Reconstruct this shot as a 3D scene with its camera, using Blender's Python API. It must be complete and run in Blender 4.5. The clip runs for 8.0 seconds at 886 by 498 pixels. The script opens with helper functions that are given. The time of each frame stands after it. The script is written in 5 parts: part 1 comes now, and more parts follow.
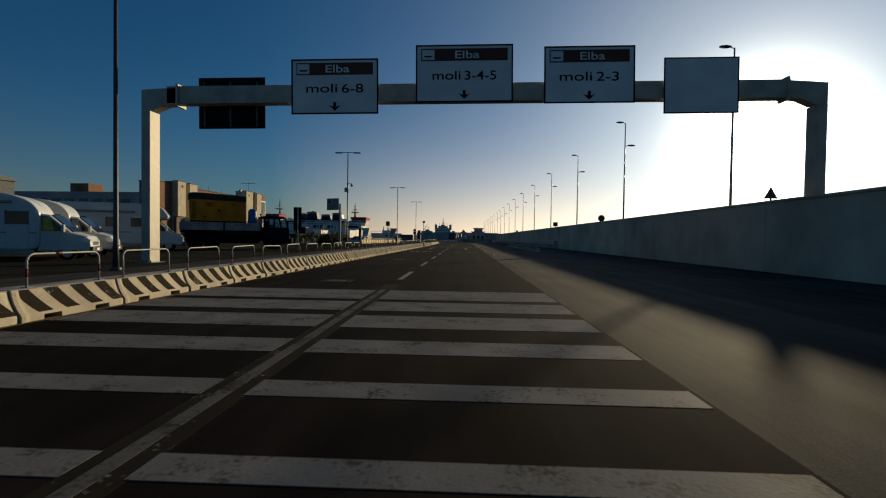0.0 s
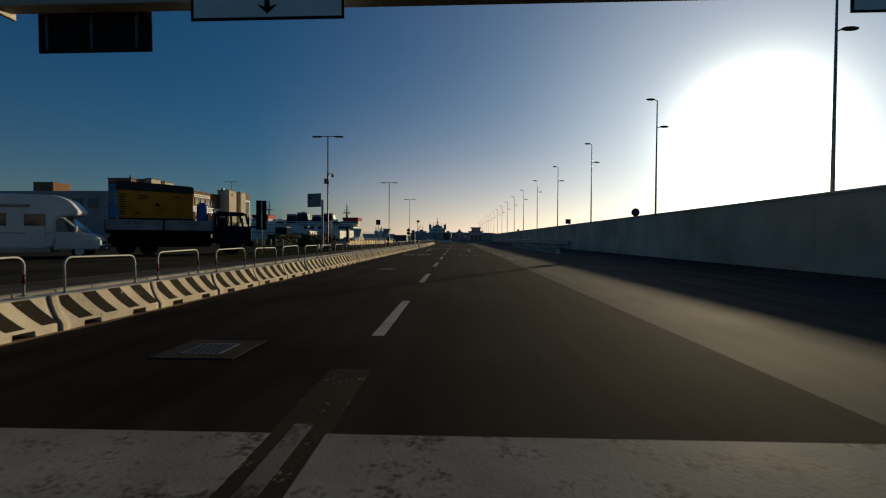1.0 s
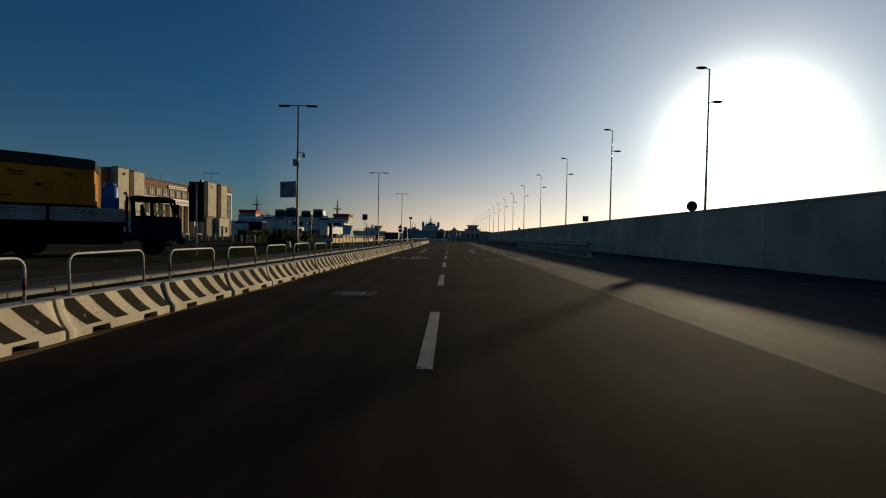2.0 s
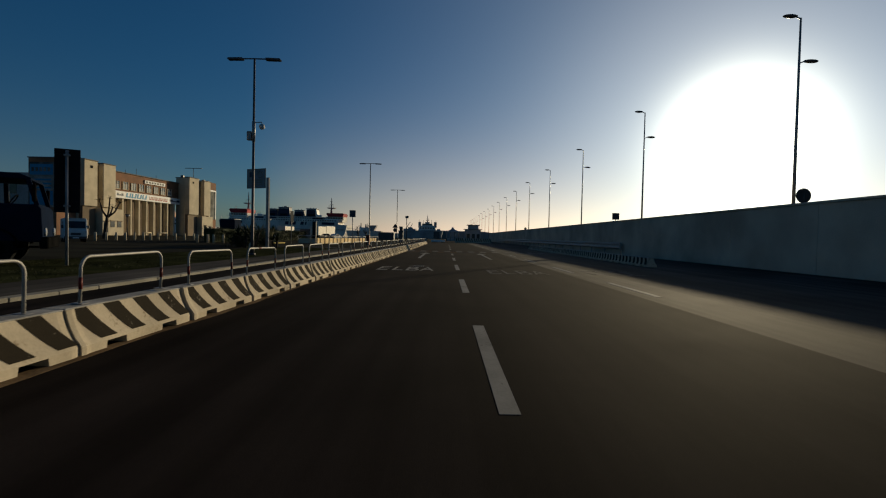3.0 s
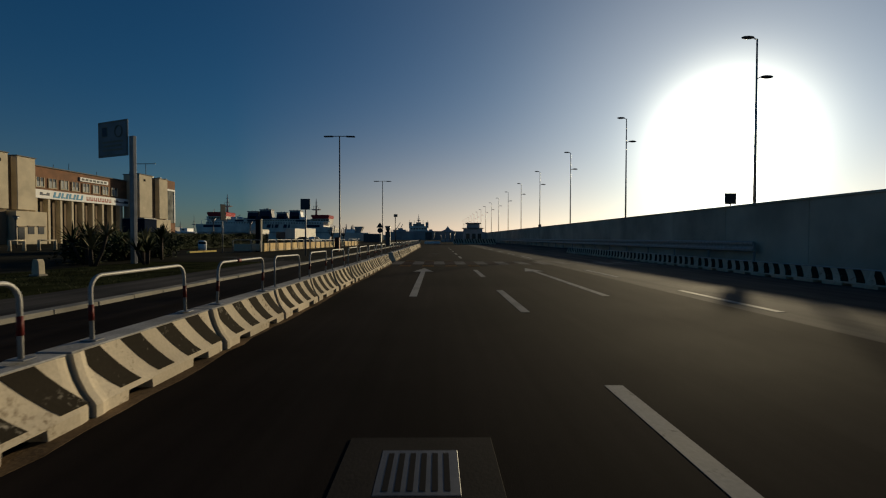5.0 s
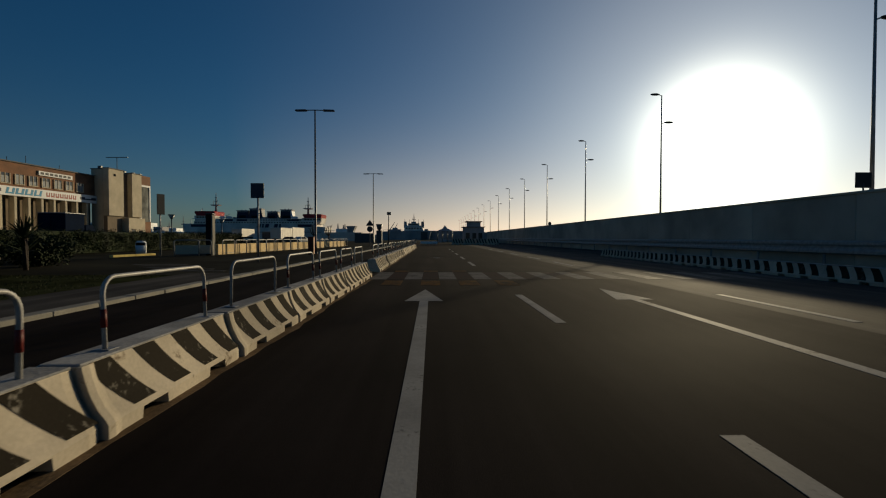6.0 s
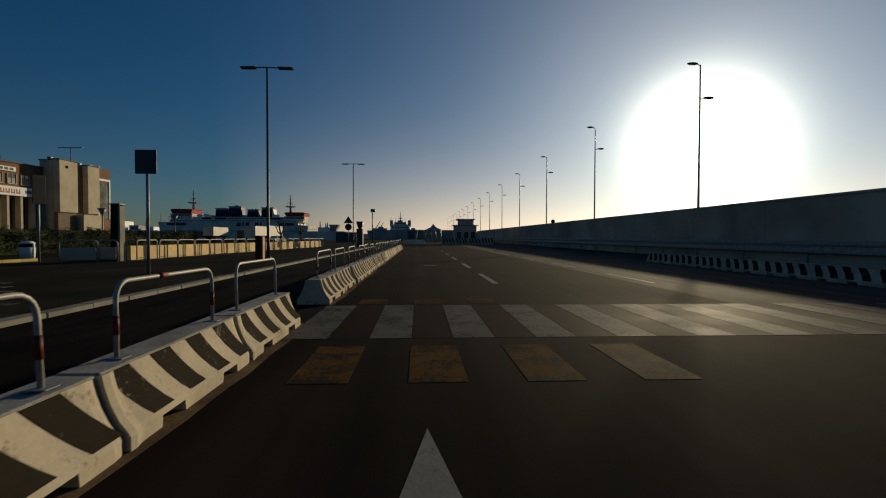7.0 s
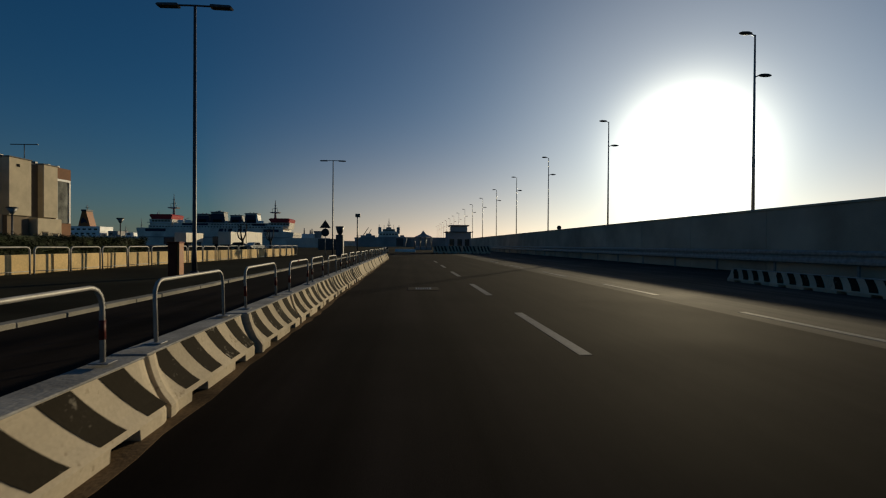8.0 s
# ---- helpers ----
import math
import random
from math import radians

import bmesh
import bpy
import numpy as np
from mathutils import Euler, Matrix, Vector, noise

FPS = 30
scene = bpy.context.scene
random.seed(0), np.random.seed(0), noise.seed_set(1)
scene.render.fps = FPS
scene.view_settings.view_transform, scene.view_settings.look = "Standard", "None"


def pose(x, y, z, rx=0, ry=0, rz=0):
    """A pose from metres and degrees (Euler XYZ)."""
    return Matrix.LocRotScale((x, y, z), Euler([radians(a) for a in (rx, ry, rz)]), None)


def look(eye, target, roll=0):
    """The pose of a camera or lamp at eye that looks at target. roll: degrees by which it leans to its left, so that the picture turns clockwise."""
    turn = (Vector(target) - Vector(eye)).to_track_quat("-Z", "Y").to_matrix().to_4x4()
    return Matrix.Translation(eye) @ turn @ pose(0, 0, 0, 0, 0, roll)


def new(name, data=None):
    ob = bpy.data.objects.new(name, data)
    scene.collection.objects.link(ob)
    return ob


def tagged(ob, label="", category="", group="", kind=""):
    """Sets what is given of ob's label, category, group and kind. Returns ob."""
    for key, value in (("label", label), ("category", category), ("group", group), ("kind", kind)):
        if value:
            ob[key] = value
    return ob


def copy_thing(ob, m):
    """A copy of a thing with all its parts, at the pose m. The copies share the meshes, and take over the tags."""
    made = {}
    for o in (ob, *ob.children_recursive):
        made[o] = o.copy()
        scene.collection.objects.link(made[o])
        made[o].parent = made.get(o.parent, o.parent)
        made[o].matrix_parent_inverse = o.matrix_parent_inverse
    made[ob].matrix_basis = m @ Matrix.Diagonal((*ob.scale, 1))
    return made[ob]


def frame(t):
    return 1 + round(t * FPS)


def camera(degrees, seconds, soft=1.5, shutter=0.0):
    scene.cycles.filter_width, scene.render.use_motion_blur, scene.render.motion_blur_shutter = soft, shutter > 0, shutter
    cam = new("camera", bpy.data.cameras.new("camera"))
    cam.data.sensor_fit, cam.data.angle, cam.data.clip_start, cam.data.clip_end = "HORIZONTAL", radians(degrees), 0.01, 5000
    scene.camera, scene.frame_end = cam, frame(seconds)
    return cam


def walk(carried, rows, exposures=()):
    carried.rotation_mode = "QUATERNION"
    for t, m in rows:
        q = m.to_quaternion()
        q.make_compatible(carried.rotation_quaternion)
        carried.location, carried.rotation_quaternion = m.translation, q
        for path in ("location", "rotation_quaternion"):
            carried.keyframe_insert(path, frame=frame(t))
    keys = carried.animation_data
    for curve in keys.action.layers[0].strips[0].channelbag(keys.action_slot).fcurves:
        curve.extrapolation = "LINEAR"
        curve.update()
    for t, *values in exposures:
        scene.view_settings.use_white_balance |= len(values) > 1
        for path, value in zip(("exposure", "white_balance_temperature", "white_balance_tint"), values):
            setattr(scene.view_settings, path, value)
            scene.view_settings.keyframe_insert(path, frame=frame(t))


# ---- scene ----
# Camera on a car's dashboard, driving down a port road towards the ferry berths.
def aim(x, y, z, yaw, pitch, roll):
    """yaw to the right, pitch up, roll to the left, in degrees."""
    return pose(x, y, z, 90 + pitch, 0, -yaw) @ pose(0, 0, 0, 0, 0, roll)


cam = camera(85.4, 8.0, soft=1.15, shutter=0.06)
walk(cam, [
    (0.0, aim(-0.001, 0.001, 1.235, -2.460, -1.299, 0.837)),
    (0.5, aim(-0.596, 4.058, 1.183, -2.034, -1.165, 0.527)),
    (1.0, aim(-0.888, 8.177, 1.200, -1.709, -1.255, 0.366)),
    (1.5, aim(-1.236, 12.453, 1.212, -1.234, -1.474, 0.727)),
    (3.0, aim(-2.321, 25.351, 1.205, -0.323, -1.413, 1.283)),
    (3.5, aim(-2.508, 29.582, 1.203, -0.350, -1.189, 1.114)),
    (4.0, aim(-2.782, 33.890, 1.195, 0.050, -1.054, 0.760)),
    (4.5, aim(-3.076, 38.172, 1.225, 0.433, -1.285, 0.392)),
    (6.0, aim(-3.647, 50.698, 1.184, 1.298, -1.323, 0.060)),
    (6.5, aim(-3.795, 54.760, 1.200, 2.094, -1.231, 0.511)),
    (7.0, aim(-3.855, 58.667, 1.204, 2.887, -1.408, 0.130)),
    (7.5, aim(-3.853, 62.255, 1.192, 3.602, -1.200, 0.328)),
    (8.0, aim(-3.831, 65.817, 1.214, 4.181, -0.494, 0.401)),
], exposures=[(0.0, -0.35, 6650, 3), (0.6, -0.35, 6650, 3), (1.1, -0.5, 6650, 3), (3.0, -0.6, 6650, 3), (4.5, -0.7, 6650, 3), (6.5, -0.78, 6650, 3), (8.0, -0.8, 6650, 3)])

# ---- light: a low sun ahead and to the right, clear sky ----
SUN_AZ, SUN_EL = 31.3, 9.8
sun_dir = Vector((math.sin(radians(SUN_AZ)) * math.cos(radians(SUN_EL)),
                  math.cos(radians(SUN_AZ)) * math.cos(radians(SUN_EL)), math.sin(radians(SUN_EL))))
world = bpy.data.worlds.new("sky")
world.use_nodes = True
scene.world = world
wn, wl = world.node_tree.nodes, world.node_tree.links
sky = wn.new("ShaderNodeTexSky")
sky.sky_type, sky.sun_disc = "NISHITA", False
sky.sun_elevation, sky.sun_rotation = radians(SUN_EL), radians(SUN_AZ)
sky.air_density, sky.dust_density, sky.ozone_density = 1.1, 0.5, 6.0
bg = wn["Background"]
bg.inputs[1].default_value = 0.064
teal = wn.new("ShaderNodeMix")  # sea air: a touch greener than clean air
teal.data_type, teal.blend_type = "RGBA", "MULTIPLY"
teal.inputs[0].default_value, teal.inputs[7].default_value = 1.0, (0.52, 1.0, 1.12, 1)
wl.new(sky.outputs[0], teal.inputs[6])
wl.new(teal.outputs[2], bg.inputs[0])
# the aureole of haze round the sun
tc, dotn = wn.new("ShaderNodeTexCoord"), wn.new("ShaderNodeVectorMath")
dotn.operation = "DOT_PRODUCT"
dotn.inputs[1].default_value = sun_dir
wl.new(tc.outputs["Generated"], dotn.inputs[0])


def halo(power, strength, colour):
    clip, pw, em = wn.new("ShaderNodeMath"), wn.new("ShaderNodeMath"), wn.new("ShaderNodeBackground")
    mul = wn.new("ShaderNodeMath")
    clip.operation, pw.operation, mul.operation = "MAXIMUM", "POWER", "MULTIPLY"
    clip.inputs[1].default_value, pw.inputs[1].default_value, mul.inputs[1].default_value = 0.0, power, strength
    wl.new(dotn.outputs["Value"], clip.inputs[0])
    wl.new(clip.outputs[0], pw.inputs[0])
    wl.new(pw.outputs[0], mul.inputs[0])
    em.inputs[0].default_value = (*colour, 1)
    wl.new(mul.outputs[0], em.inputs[1])
    return em


def add_shaders(a, b):
    s = wn.new("ShaderNodeAddShader")
    wl.new(a.outputs[0], s.inputs[0])
    wl.new(b.outputs[0], s.inputs[1])
    return s


def haze(strength, colour):
    """Pale dust haze low over the horizon, thicker towards the sun."""
    sep, one, pw, base, mul, em = (wn.new("ShaderNodeSeparateXYZ"), wn.new("ShaderNodeMath"), wn.new("ShaderNodeMath"),
                                   wn.new("ShaderNodeMapRange"), wn.new("ShaderNodeMath"), wn.new("ShaderNodeBackground"))
    wl.new(tc.outputs["Generated"], sep.inputs[0])
    one.operation, one.inputs[0].default_value, one.use_clamp = "SUBTRACT", 1.0, True
    wl.new(sep.outputs[2], one.inputs[1])
    pw.operation, pw.inputs[1].default_value = "POWER", 10.5
    wl.new(one.outputs[0], pw.inputs[0])
    base.inputs[1].default_value, base.inputs[2].default_value = 0.6, 1.0
    base.inputs[3].default_value, base.inputs[4].default_value = 0.075 * strength, strength
    wl.new(dotn.outputs["Value"], base.inputs[0])
    mul.operation = "MULTIPLY"
    wl.new(pw.outputs[0], mul.inputs[0])
    wl.new(base.outputs[0], mul.inputs[1])
    em.inputs[0].default_value = (*colour, 1)
    wl.new(mul.outputs[0], em.inputs[1])
    return em


total = add_shaders(haze(1.9, (1.0, 0.6, 0.45)), add_shaders(add_shaders(bg, halo(235, 6.0, (1.0, 0.93, 0.78))), add_shaders(halo(7, 0.23, (0.93, 0.88, 0.87)), halo(28, 0.6, (1.0, 0.8, 0.69)))))
wl.new(total.outputs[0], wn["World Output"].inputs[0])

sun_data = bpy.data.lights.new("sun", "SUN")
sun_data.energy, sun_data.angle, sun_data.color = 5.0, radians(1.1), (1.0, 0.8, 0.53)
sun = new("sun", sun_data)
sun.matrix_world = look((0, 0, 60), Vector((0, 0, 60)) - sun_dir)


# ---- materials ----
def material(name, colour, rough=0.7, metal=0.0, vary=0.25, scale=3.0, fine=60.0, bump=0.15, dark=None, spec=0.25, streak=0.0):
    """Base colour broken up by coarse stains and fine grain, with a fine relief; streak: tracks along the road."""
    m = bpy.data.materials.new(name)
    m.use_nodes = True
    n, l = m.node_tree.nodes, m.node_tree.links
    b = n["Principled BSDF"]
    b.inputs["Metallic"].default_value = metal
    b.inputs["Specular IOR Level"].default_value = spec
    co = n.new("ShaderNodeTexCoord")
    geo = n.new("ShaderNodeNewGeometry")
    big, small = n.new("ShaderNodeTexNoise"), n.new("ShaderNodeTexNoise")
    big.inputs["Scale"].default_value, big.inputs["Detail"].default_value = scale, 6
    small.inputs["Scale"].default_value, small.inputs["Detail"].default_value = fine, 3
    l.new(geo.outputs["Position"], big.inputs["Vector"])
    l.new(geo.outputs["Position"], small.inputs["Vector"])
    mix = n.new("ShaderNodeMix")
    mix.data_type = "RGBA"
    dark = dark or tuple(c * (1 - vary) for c in colour)
    mix.inputs[6].default_value, mix.inputs[7].default_value = (*dark, 1), (*[min(1, c * (1 + vary * 0.4)) for c in colour], 1)
    ramp = n.new("ShaderNodeMapRange")
    ramp.inputs[1].default_value, ramp.inputs[2].default_value = 0.35, 0.65
    l.new(big.outputs[0], ramp.inputs[0])
    l.new(ramp.outputs[0], mix.inputs[0])
    mix2 = n.new("ShaderNodeMix")
    mix2.data_type, mix2.blend_type = "RGBA", "MULTIPLY"
    mix2.inputs[0].default_value = min(0.8, vary * 1.5)
    l.new(mix.outputs[2], mix2.inputs[6])
    l.new(small.outputs[0], mix2.inputs[7])
    gain = n.new("ShaderNodeMix")
    gain.data_type, gain.blend_type = "RGBA", "MULTIPLY"
    gain.inputs[0].default_value = 1.0
    g = 1.0 / (1 - 0.5 * min(0.8, vary * 1.5))
    gain.inputs[7].default_value = (g, g, g, 1)
    l.new(mix2.outputs[2], gain.inputs[6])
    if streak:
        mp, tr, tm, mm = n.new("ShaderNodeMapping"), n.new("ShaderNodeTexNoise"), n.new("ShaderNodeMapRange"), n.new("ShaderNodeMix")
        mp.inputs["Scale"].default_value = (2.2, 0.06, 1.0)
        l.new(geo.outputs["Position"], mp.inputs["Vector"])
        l.new(mp.outputs[0], tr.inputs["Vector"])
        tr.inputs["Scale"].default_value, tr.inputs["Detail"].default_value = 1.0, 7
        tm.inputs[1].default_value, tm.inputs[2].default_value = 0.35, 0.68
        tm.inputs[3].default_value, tm.inputs[4].default_value = 1 - streak, 1 + streak
        l.new(tr.outputs[0], tm.inputs[0])
        mm.data_type, mm.blend_type = "RGBA", "MULTIPLY"
        mm.inputs[0].default_value = 1.0
        l.new(gain.outputs[2], mm.inputs[6])
        l.new(tm.outputs[0], mm.inputs[7])
        gain = mm
    info = n.new("ShaderNodeObjectInfo")
    hsv = n.new("ShaderNodeHueSaturation")
    rr = n.new("ShaderNodeMapRange")
    rr.inputs[3].default_value, rr.inputs[4].default_value = 1 - vary * 0.35, 1 + vary * 0.2
    l.new(info.outputs["Random"], rr.inputs[0])
    l.new(rr.outputs[0], hsv.inputs["Value"])
    l.new(gain.outputs[2], hsv.inputs["Color"])
    l.new(hsv.outputs[0], b.inputs["Base Color"])
    r2 = n.new("ShaderNodeMapRange")
    r2.inputs[3].default_value, r2.inputs[4].default_value = max(0.02, rough - 0.12), min(1, rough + 0.1)
    l.new(big.outputs[0], r2.inputs[0])
    l.new(r2.outputs[0], b.inputs["Roughness"])
    if bump:
        bp = n.new("ShaderNodeBump")
        bp.inputs["Strength"].default_value, bp.inputs["Distance"].default_value = bump, 0.01
        l.new(small.outputs[0], bp.inputs["Height"])
        l.new(bp.outputs[0], b.inputs["Normal"])
    return m


def worn_paint(name, colour, under, cover=0.62, rough=0.75, scale=2.2, spec=0.02):
    """Road paint with gaps where it has worn through to the surface below."""
    m = material(name, colour, rough, vary=0.2, scale=1.5, fine=40, bump=0.15, spec=spec)
    n, l = m.node_tree.nodes, m.node_tree.links
    geo = n.new("ShaderNodeNewGeometry")
    a, c = n.new("ShaderNodeTexNoise"), n.new("ShaderNodeTexNoise")
    a.inputs["Scale"].default_value, a.inputs["Detail"].default_value, a.inputs["Roughness"].default_value = scale, 9, 0.72
    c.inputs["Scale"].default_value, c.inputs["Detail"].default_value = 26, 4
    for q in (a, c):
        l.new(geo.outputs["Position"], q.inputs["Vector"])
    s = n.new("ShaderNodeMath")
    s.operation = "ADD"
    h = n.new("ShaderNodeMath")
    h.operation, h.inputs[1].default_value = "MULTIPLY", 0.5
    l.new(c.outputs[0], h.inputs[0])
    l.new(a.outputs[0], s.inputs[0])
    l.new(h.outputs[0], s.inputs[1])
    r = n.new("ShaderNodeMapRange")
    r.inputs[1].default_value, r.inputs[2].default_value = cover + 0.06, cover + 0.2
    l.new(s.outputs[0], r.inputs[0])
    mx = n.new("ShaderNodeMix")
    mx.data_type = "RGBA"
    hs = [q for q in n if q.bl_idname == "ShaderNodeHueSaturation"][0]
    l.new(r.outputs[0], mx.inputs[0])
    l.new(hs.outputs[0], mx.inputs[6])
    mx.inputs[7].default_value = (*under, 1)
    l.new(mx.outputs[2], n["Principled BSDF"].inputs["Base Color"])
    return m


M = {}
M["asphalt"] = material("asphalt", (0.0215, 0.017, 0.015), 0.95, vary=0.4, scale=0.35, fine=170, bump=0.18, spec=0.012, streak=0.3)
# old asphalt, its tone raised to put glare over the outer lanes into it
M["asphalt_old"] = material("asphalt_old", (0.075, 0.068, 0.06), 0.9, vary=0.45, scale=0.3, fine=70, bump=0.3, spec=0.03, streak=0.4)
M["asphalt_lot"] = material("asphalt_lot", (0.032, 0.03, 0.021), 0.95, vary=0.45, scale=0.25, fine=60, bump=0.3, spec=0.01)
M["verge"] = material("verge", (0.042, 0.046, 0.02), 0.95, vary=0.5, scale=0.9, fine=45, bump=0.5, spec=0.0)
M["soil_stain"] = material("soil_stain", (0.19, 0.13, 0.075), 0.95, vary=0.5, scale=1.5, fine=40, bump=0.4, spec=0.02)
M["kerb"] = material("kerb", (0.27, 0.25, 0.205), 0.85, vary=0.3, scale=1.2, fine=50, bump=0.4)
# base lightened and warmed to put the sun's glare over the wall into it
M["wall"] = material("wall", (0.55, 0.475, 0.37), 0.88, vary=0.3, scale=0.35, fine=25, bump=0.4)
M["line"] = worn_paint("line", (0.29, 0.28, 0.255), (0.05, 0.047, 0.044), 0.78)
M["line_worn"] = worn_paint("line_worn", (0.19, 0.185, 0.175), (0.055, 0.05, 0.046), 0.72)
M["line_faint"] = worn_paint("line_faint", (0.13, 0.122, 0.112), (0.045, 0.04, 0.036), 0.68)
M["line_yellow"] = worn_paint("line_yellow", (0.13, 0.068, 0.017), (0.034, 0.029, 0.024), 0.64, spec=0.006)
M["paint_red"] = worn_paint("paint_red", (0.036, 0.02, 0.0135), (0.024, 0.019, 0.016), 0.7, spec=0.01)
M["barrier"] = worn_paint("barrier", (0.56, 0.48, 0.36), (0.2, 0.15, 0.1), 0.79, 0.85, 2.4)
M["barrier_top"] = material("barrier_top", (0.33, 0.32, 0.3), 0.9, vary=0.35, scale=2.5, fine=40, bump=0.4)
M["stripe_black"] = worn_paint("stripe_black", (0.03, 0.025, 0.018), (0.3, 0.27, 0.22), 0.8, 0.85, 3.5)
M["galvanised"] = material("galvanised", (0.4, 0.385, 0.355), 0.55, 0.15, vary=0.25, scale=6, fine=80, bump=0.1)
M["red_band"] = material("red_band", (0.16, 0.018, 0.014), 0.55, vary=0.3, scale=8)
M["steel_dark"] = material("steel_dark", (0.09, 0.09, 0.095), 0.5, 0.5, vary=0.25, scale=3, fine=50, bump=0.1)
M["steel_grey"] = material("steel_grey", (0.3, 0.3, 0.3), 0.5, 0.3, vary=0.25, scale=2, fine=40, bump=0.1)
M["gantry"] = material("gantry", (0.45, 0.4, 0.33), 0.6, 0.2, vary=0.25, scale=1.2, fine=30, bump=0.15)
M["sign_white"] = material("sign_white", (0.72, 0.72, 0.7), 0.45, vary=0.12, scale=0.8, fine=20, bump=0.0)
M["sign_brown"] = material("sign_brown", (0.11, 0.035, 0.02), 0.5, vary=0.15, scale=1)
M["sign_black"] = material("sign_black", (0.015, 0.015, 0.017), 0.9, vary=0.2, spec=0.03)
M["sign_blue"] = material("sign_blue", (0.03, 0.05, 0.08), 0.5, vary=0.2)
M["board_grey"] = material("board_grey", (0.24, 0.26, 0.27), 0.6, vary=0.2, scale=1.5)
M["sign_back"] = material("sign_back", (0.05, 0.052, 0.055), 0.65, 0.2, vary=0.3, scale=2)
M["glass"] = material("glass", (0.02, 0.025, 0.03), 0.1, vary=0.1, bump=0.0, spec=0.45)
M["clear_glass"] = bpy.data.materials.new("clear_glass")
M["clear_glass"].use_nodes = True
for key, val in (("Base Color", (0.9, 0.95, 0.95, 1)), ("Roughness", 0.02), ("Transmission Weight", 1.0), ("IOR", 1.05)):
    M["clear_glass"].node_tree.nodes["Principled BSDF"].inputs[key].default_value = val
M["tyre"] = material("tyre", (0.014, 0.014, 0.014), 0.95, vary=0.3, scale=8, spec=0.05)
M["rim"] = material("rim", (0.4, 0.4, 0.4), 0.4, 0.7, vary=0.2)
M["van_white"] = material("van_white", (0.62, 0.63, 0.61), 0.32, vary=0.1, scale=0.8, fine=15, bump=0.0)
M["headlamp"] = material("headlamp", (0.75, 0.77, 0.78), 0.1, 0.2, vary=0.05, bump=0.0, spec=0.9)
M["curtain"] = material("curtain", (0.55, 0.5, 0.08), 0.9, vary=0.3, scale=9)
M["orange"] = material("orange", (0.5, 0.2, 0.012), 0.8, vary=0.4, scale=1.3, fine=18, bump=0.2, dark=(0.4, 0.15, 0.01))
M["tarp"] = material("tarp", (0.03, 0.032, 0.03), 0.8, vary=0.4, scale=3, bump=0.4)
M["bed_grey"] = material("bed_grey", (0.3, 0.31, 0.32), 0.85, vary=0.3, scale=1.2, fine=20, bump=0.15)
M["chassis"] = material("chassis", (0.01, 0.01, 0.01), 0.95, vary=0.4, scale=3, spec=0.0)
M["cab_blue"] = material("cab_blue", (0.008, 0.015, 0.034), 0.9, vary=0.2, scale=1.5, bump=0.0, spec=0.02)
M["barrel_blue"] = material("barrel_blue", (0.02, 0.1, 0.35), 0.45, vary=0.2, scale=2)
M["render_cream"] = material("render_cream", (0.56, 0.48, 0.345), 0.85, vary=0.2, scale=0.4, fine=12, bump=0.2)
# darker render that puts shade into the office recesses; also colours the lintels
M["render_tan_shade"] = material("render_tan_shade", (0.2, 0.15, 0.1), 0.85, vary=0.25, scale=0.4, fine=12, bump=0.2)
M["brick_brown"] = material("brick_brown", (0.24, 0.12, 0.065), 0.85, vary=0.3, scale=0.5, fine=10, bump=0.3)
M["roof_grey"] = material("roof_grey", (0.16, 0.16, 0.16), 0.85, vary=0.3)
M["banner_white"] = material("banner_white", (0.78, 0.78, 0.76), 0.6, vary=0.08, scale=0.5, bump=0.0)
M["banner_blue"] = material("banner_blue", (0.02, 0.22, 0.4), 0.6, vary=0.1)
M["banner_red"] = material("banner_red", (0.35, 0.08, 0.06), 0.6, vary=0.1)
M["hull_grey"] = material("hull_grey", (0.72, 0.665, 0.59), 0.6, vary=0.3, scale=0.15, fine=3, bump=0.1)
# lifted tone: the haze over the far ships is put into this colour
M["hull_dark"] = material("hull_dark", (0.36, 0.345, 0.34), 0.7, vary=0.3, scale=0.15, fine=3, bump=0.1)
M["hull_white"] = material("hull_white", (0.85, 0.85, 0.83), 0.5, vary=0.15, scale=0.2, fine=3, bump=0.0)
M["ship_red"] = material("ship_red", (0.42, 0.025, 0.03), 0.55, vary=0.2)
M["ship_orange"] = material("ship_orange", (0.34, 0.12, 0.035), 0.6, vary=0.25)
# lifted tone, with distance haze put into the colour
M["booth"] = material("booth", (0.5, 0.43, 0.4), 0.8, vary=0.2, scale=0.5, fine=8)
M["patch"] = material("patch", (0.032, 0.028, 0.025), 0.9, vary=0.3, scale=2, spec=0.03)
M["navy"] = material("navy", (0.02, 0.03, 0.06), 0.6, vary=0.2)
M["trailer"] = material("trailer", (0.72, 0.66, 0.55), 0.6, vary=0.12, scale=0.4, fine=6, bump=0.0)
M["ochre"] = material("ochre", (0.8, 0.58, 0.28), 0.85, vary=0.25, scale=0.7, fine=14, bump=0.3)
M["kerb_yellow"] = worn_paint("kerb_yellow", (0.7, 0.55, 0.2), (0.3, 0.27, 0.2), 0.8, 0.85, 3.0)
# pale tone with broad dark blotches that paint in a cloud reflection
M["panel_pale_clouded"] = material("panel_pale_clouded", (0.34, 0.35, 0.32), 0.8, vary=0.75, scale=0.28, fine=6, bump=0.0, spec=0.05)
M["red_brown"] = material("red_brown", (0.16, 0.035, 0.02), 0.7, vary=0.3, scale=2)
M["leaf"] = material("leaf", (0.03, 0.044, 0.012), 0.9, vary=0.5, scale=1.2, fine=9, bump=0.0)
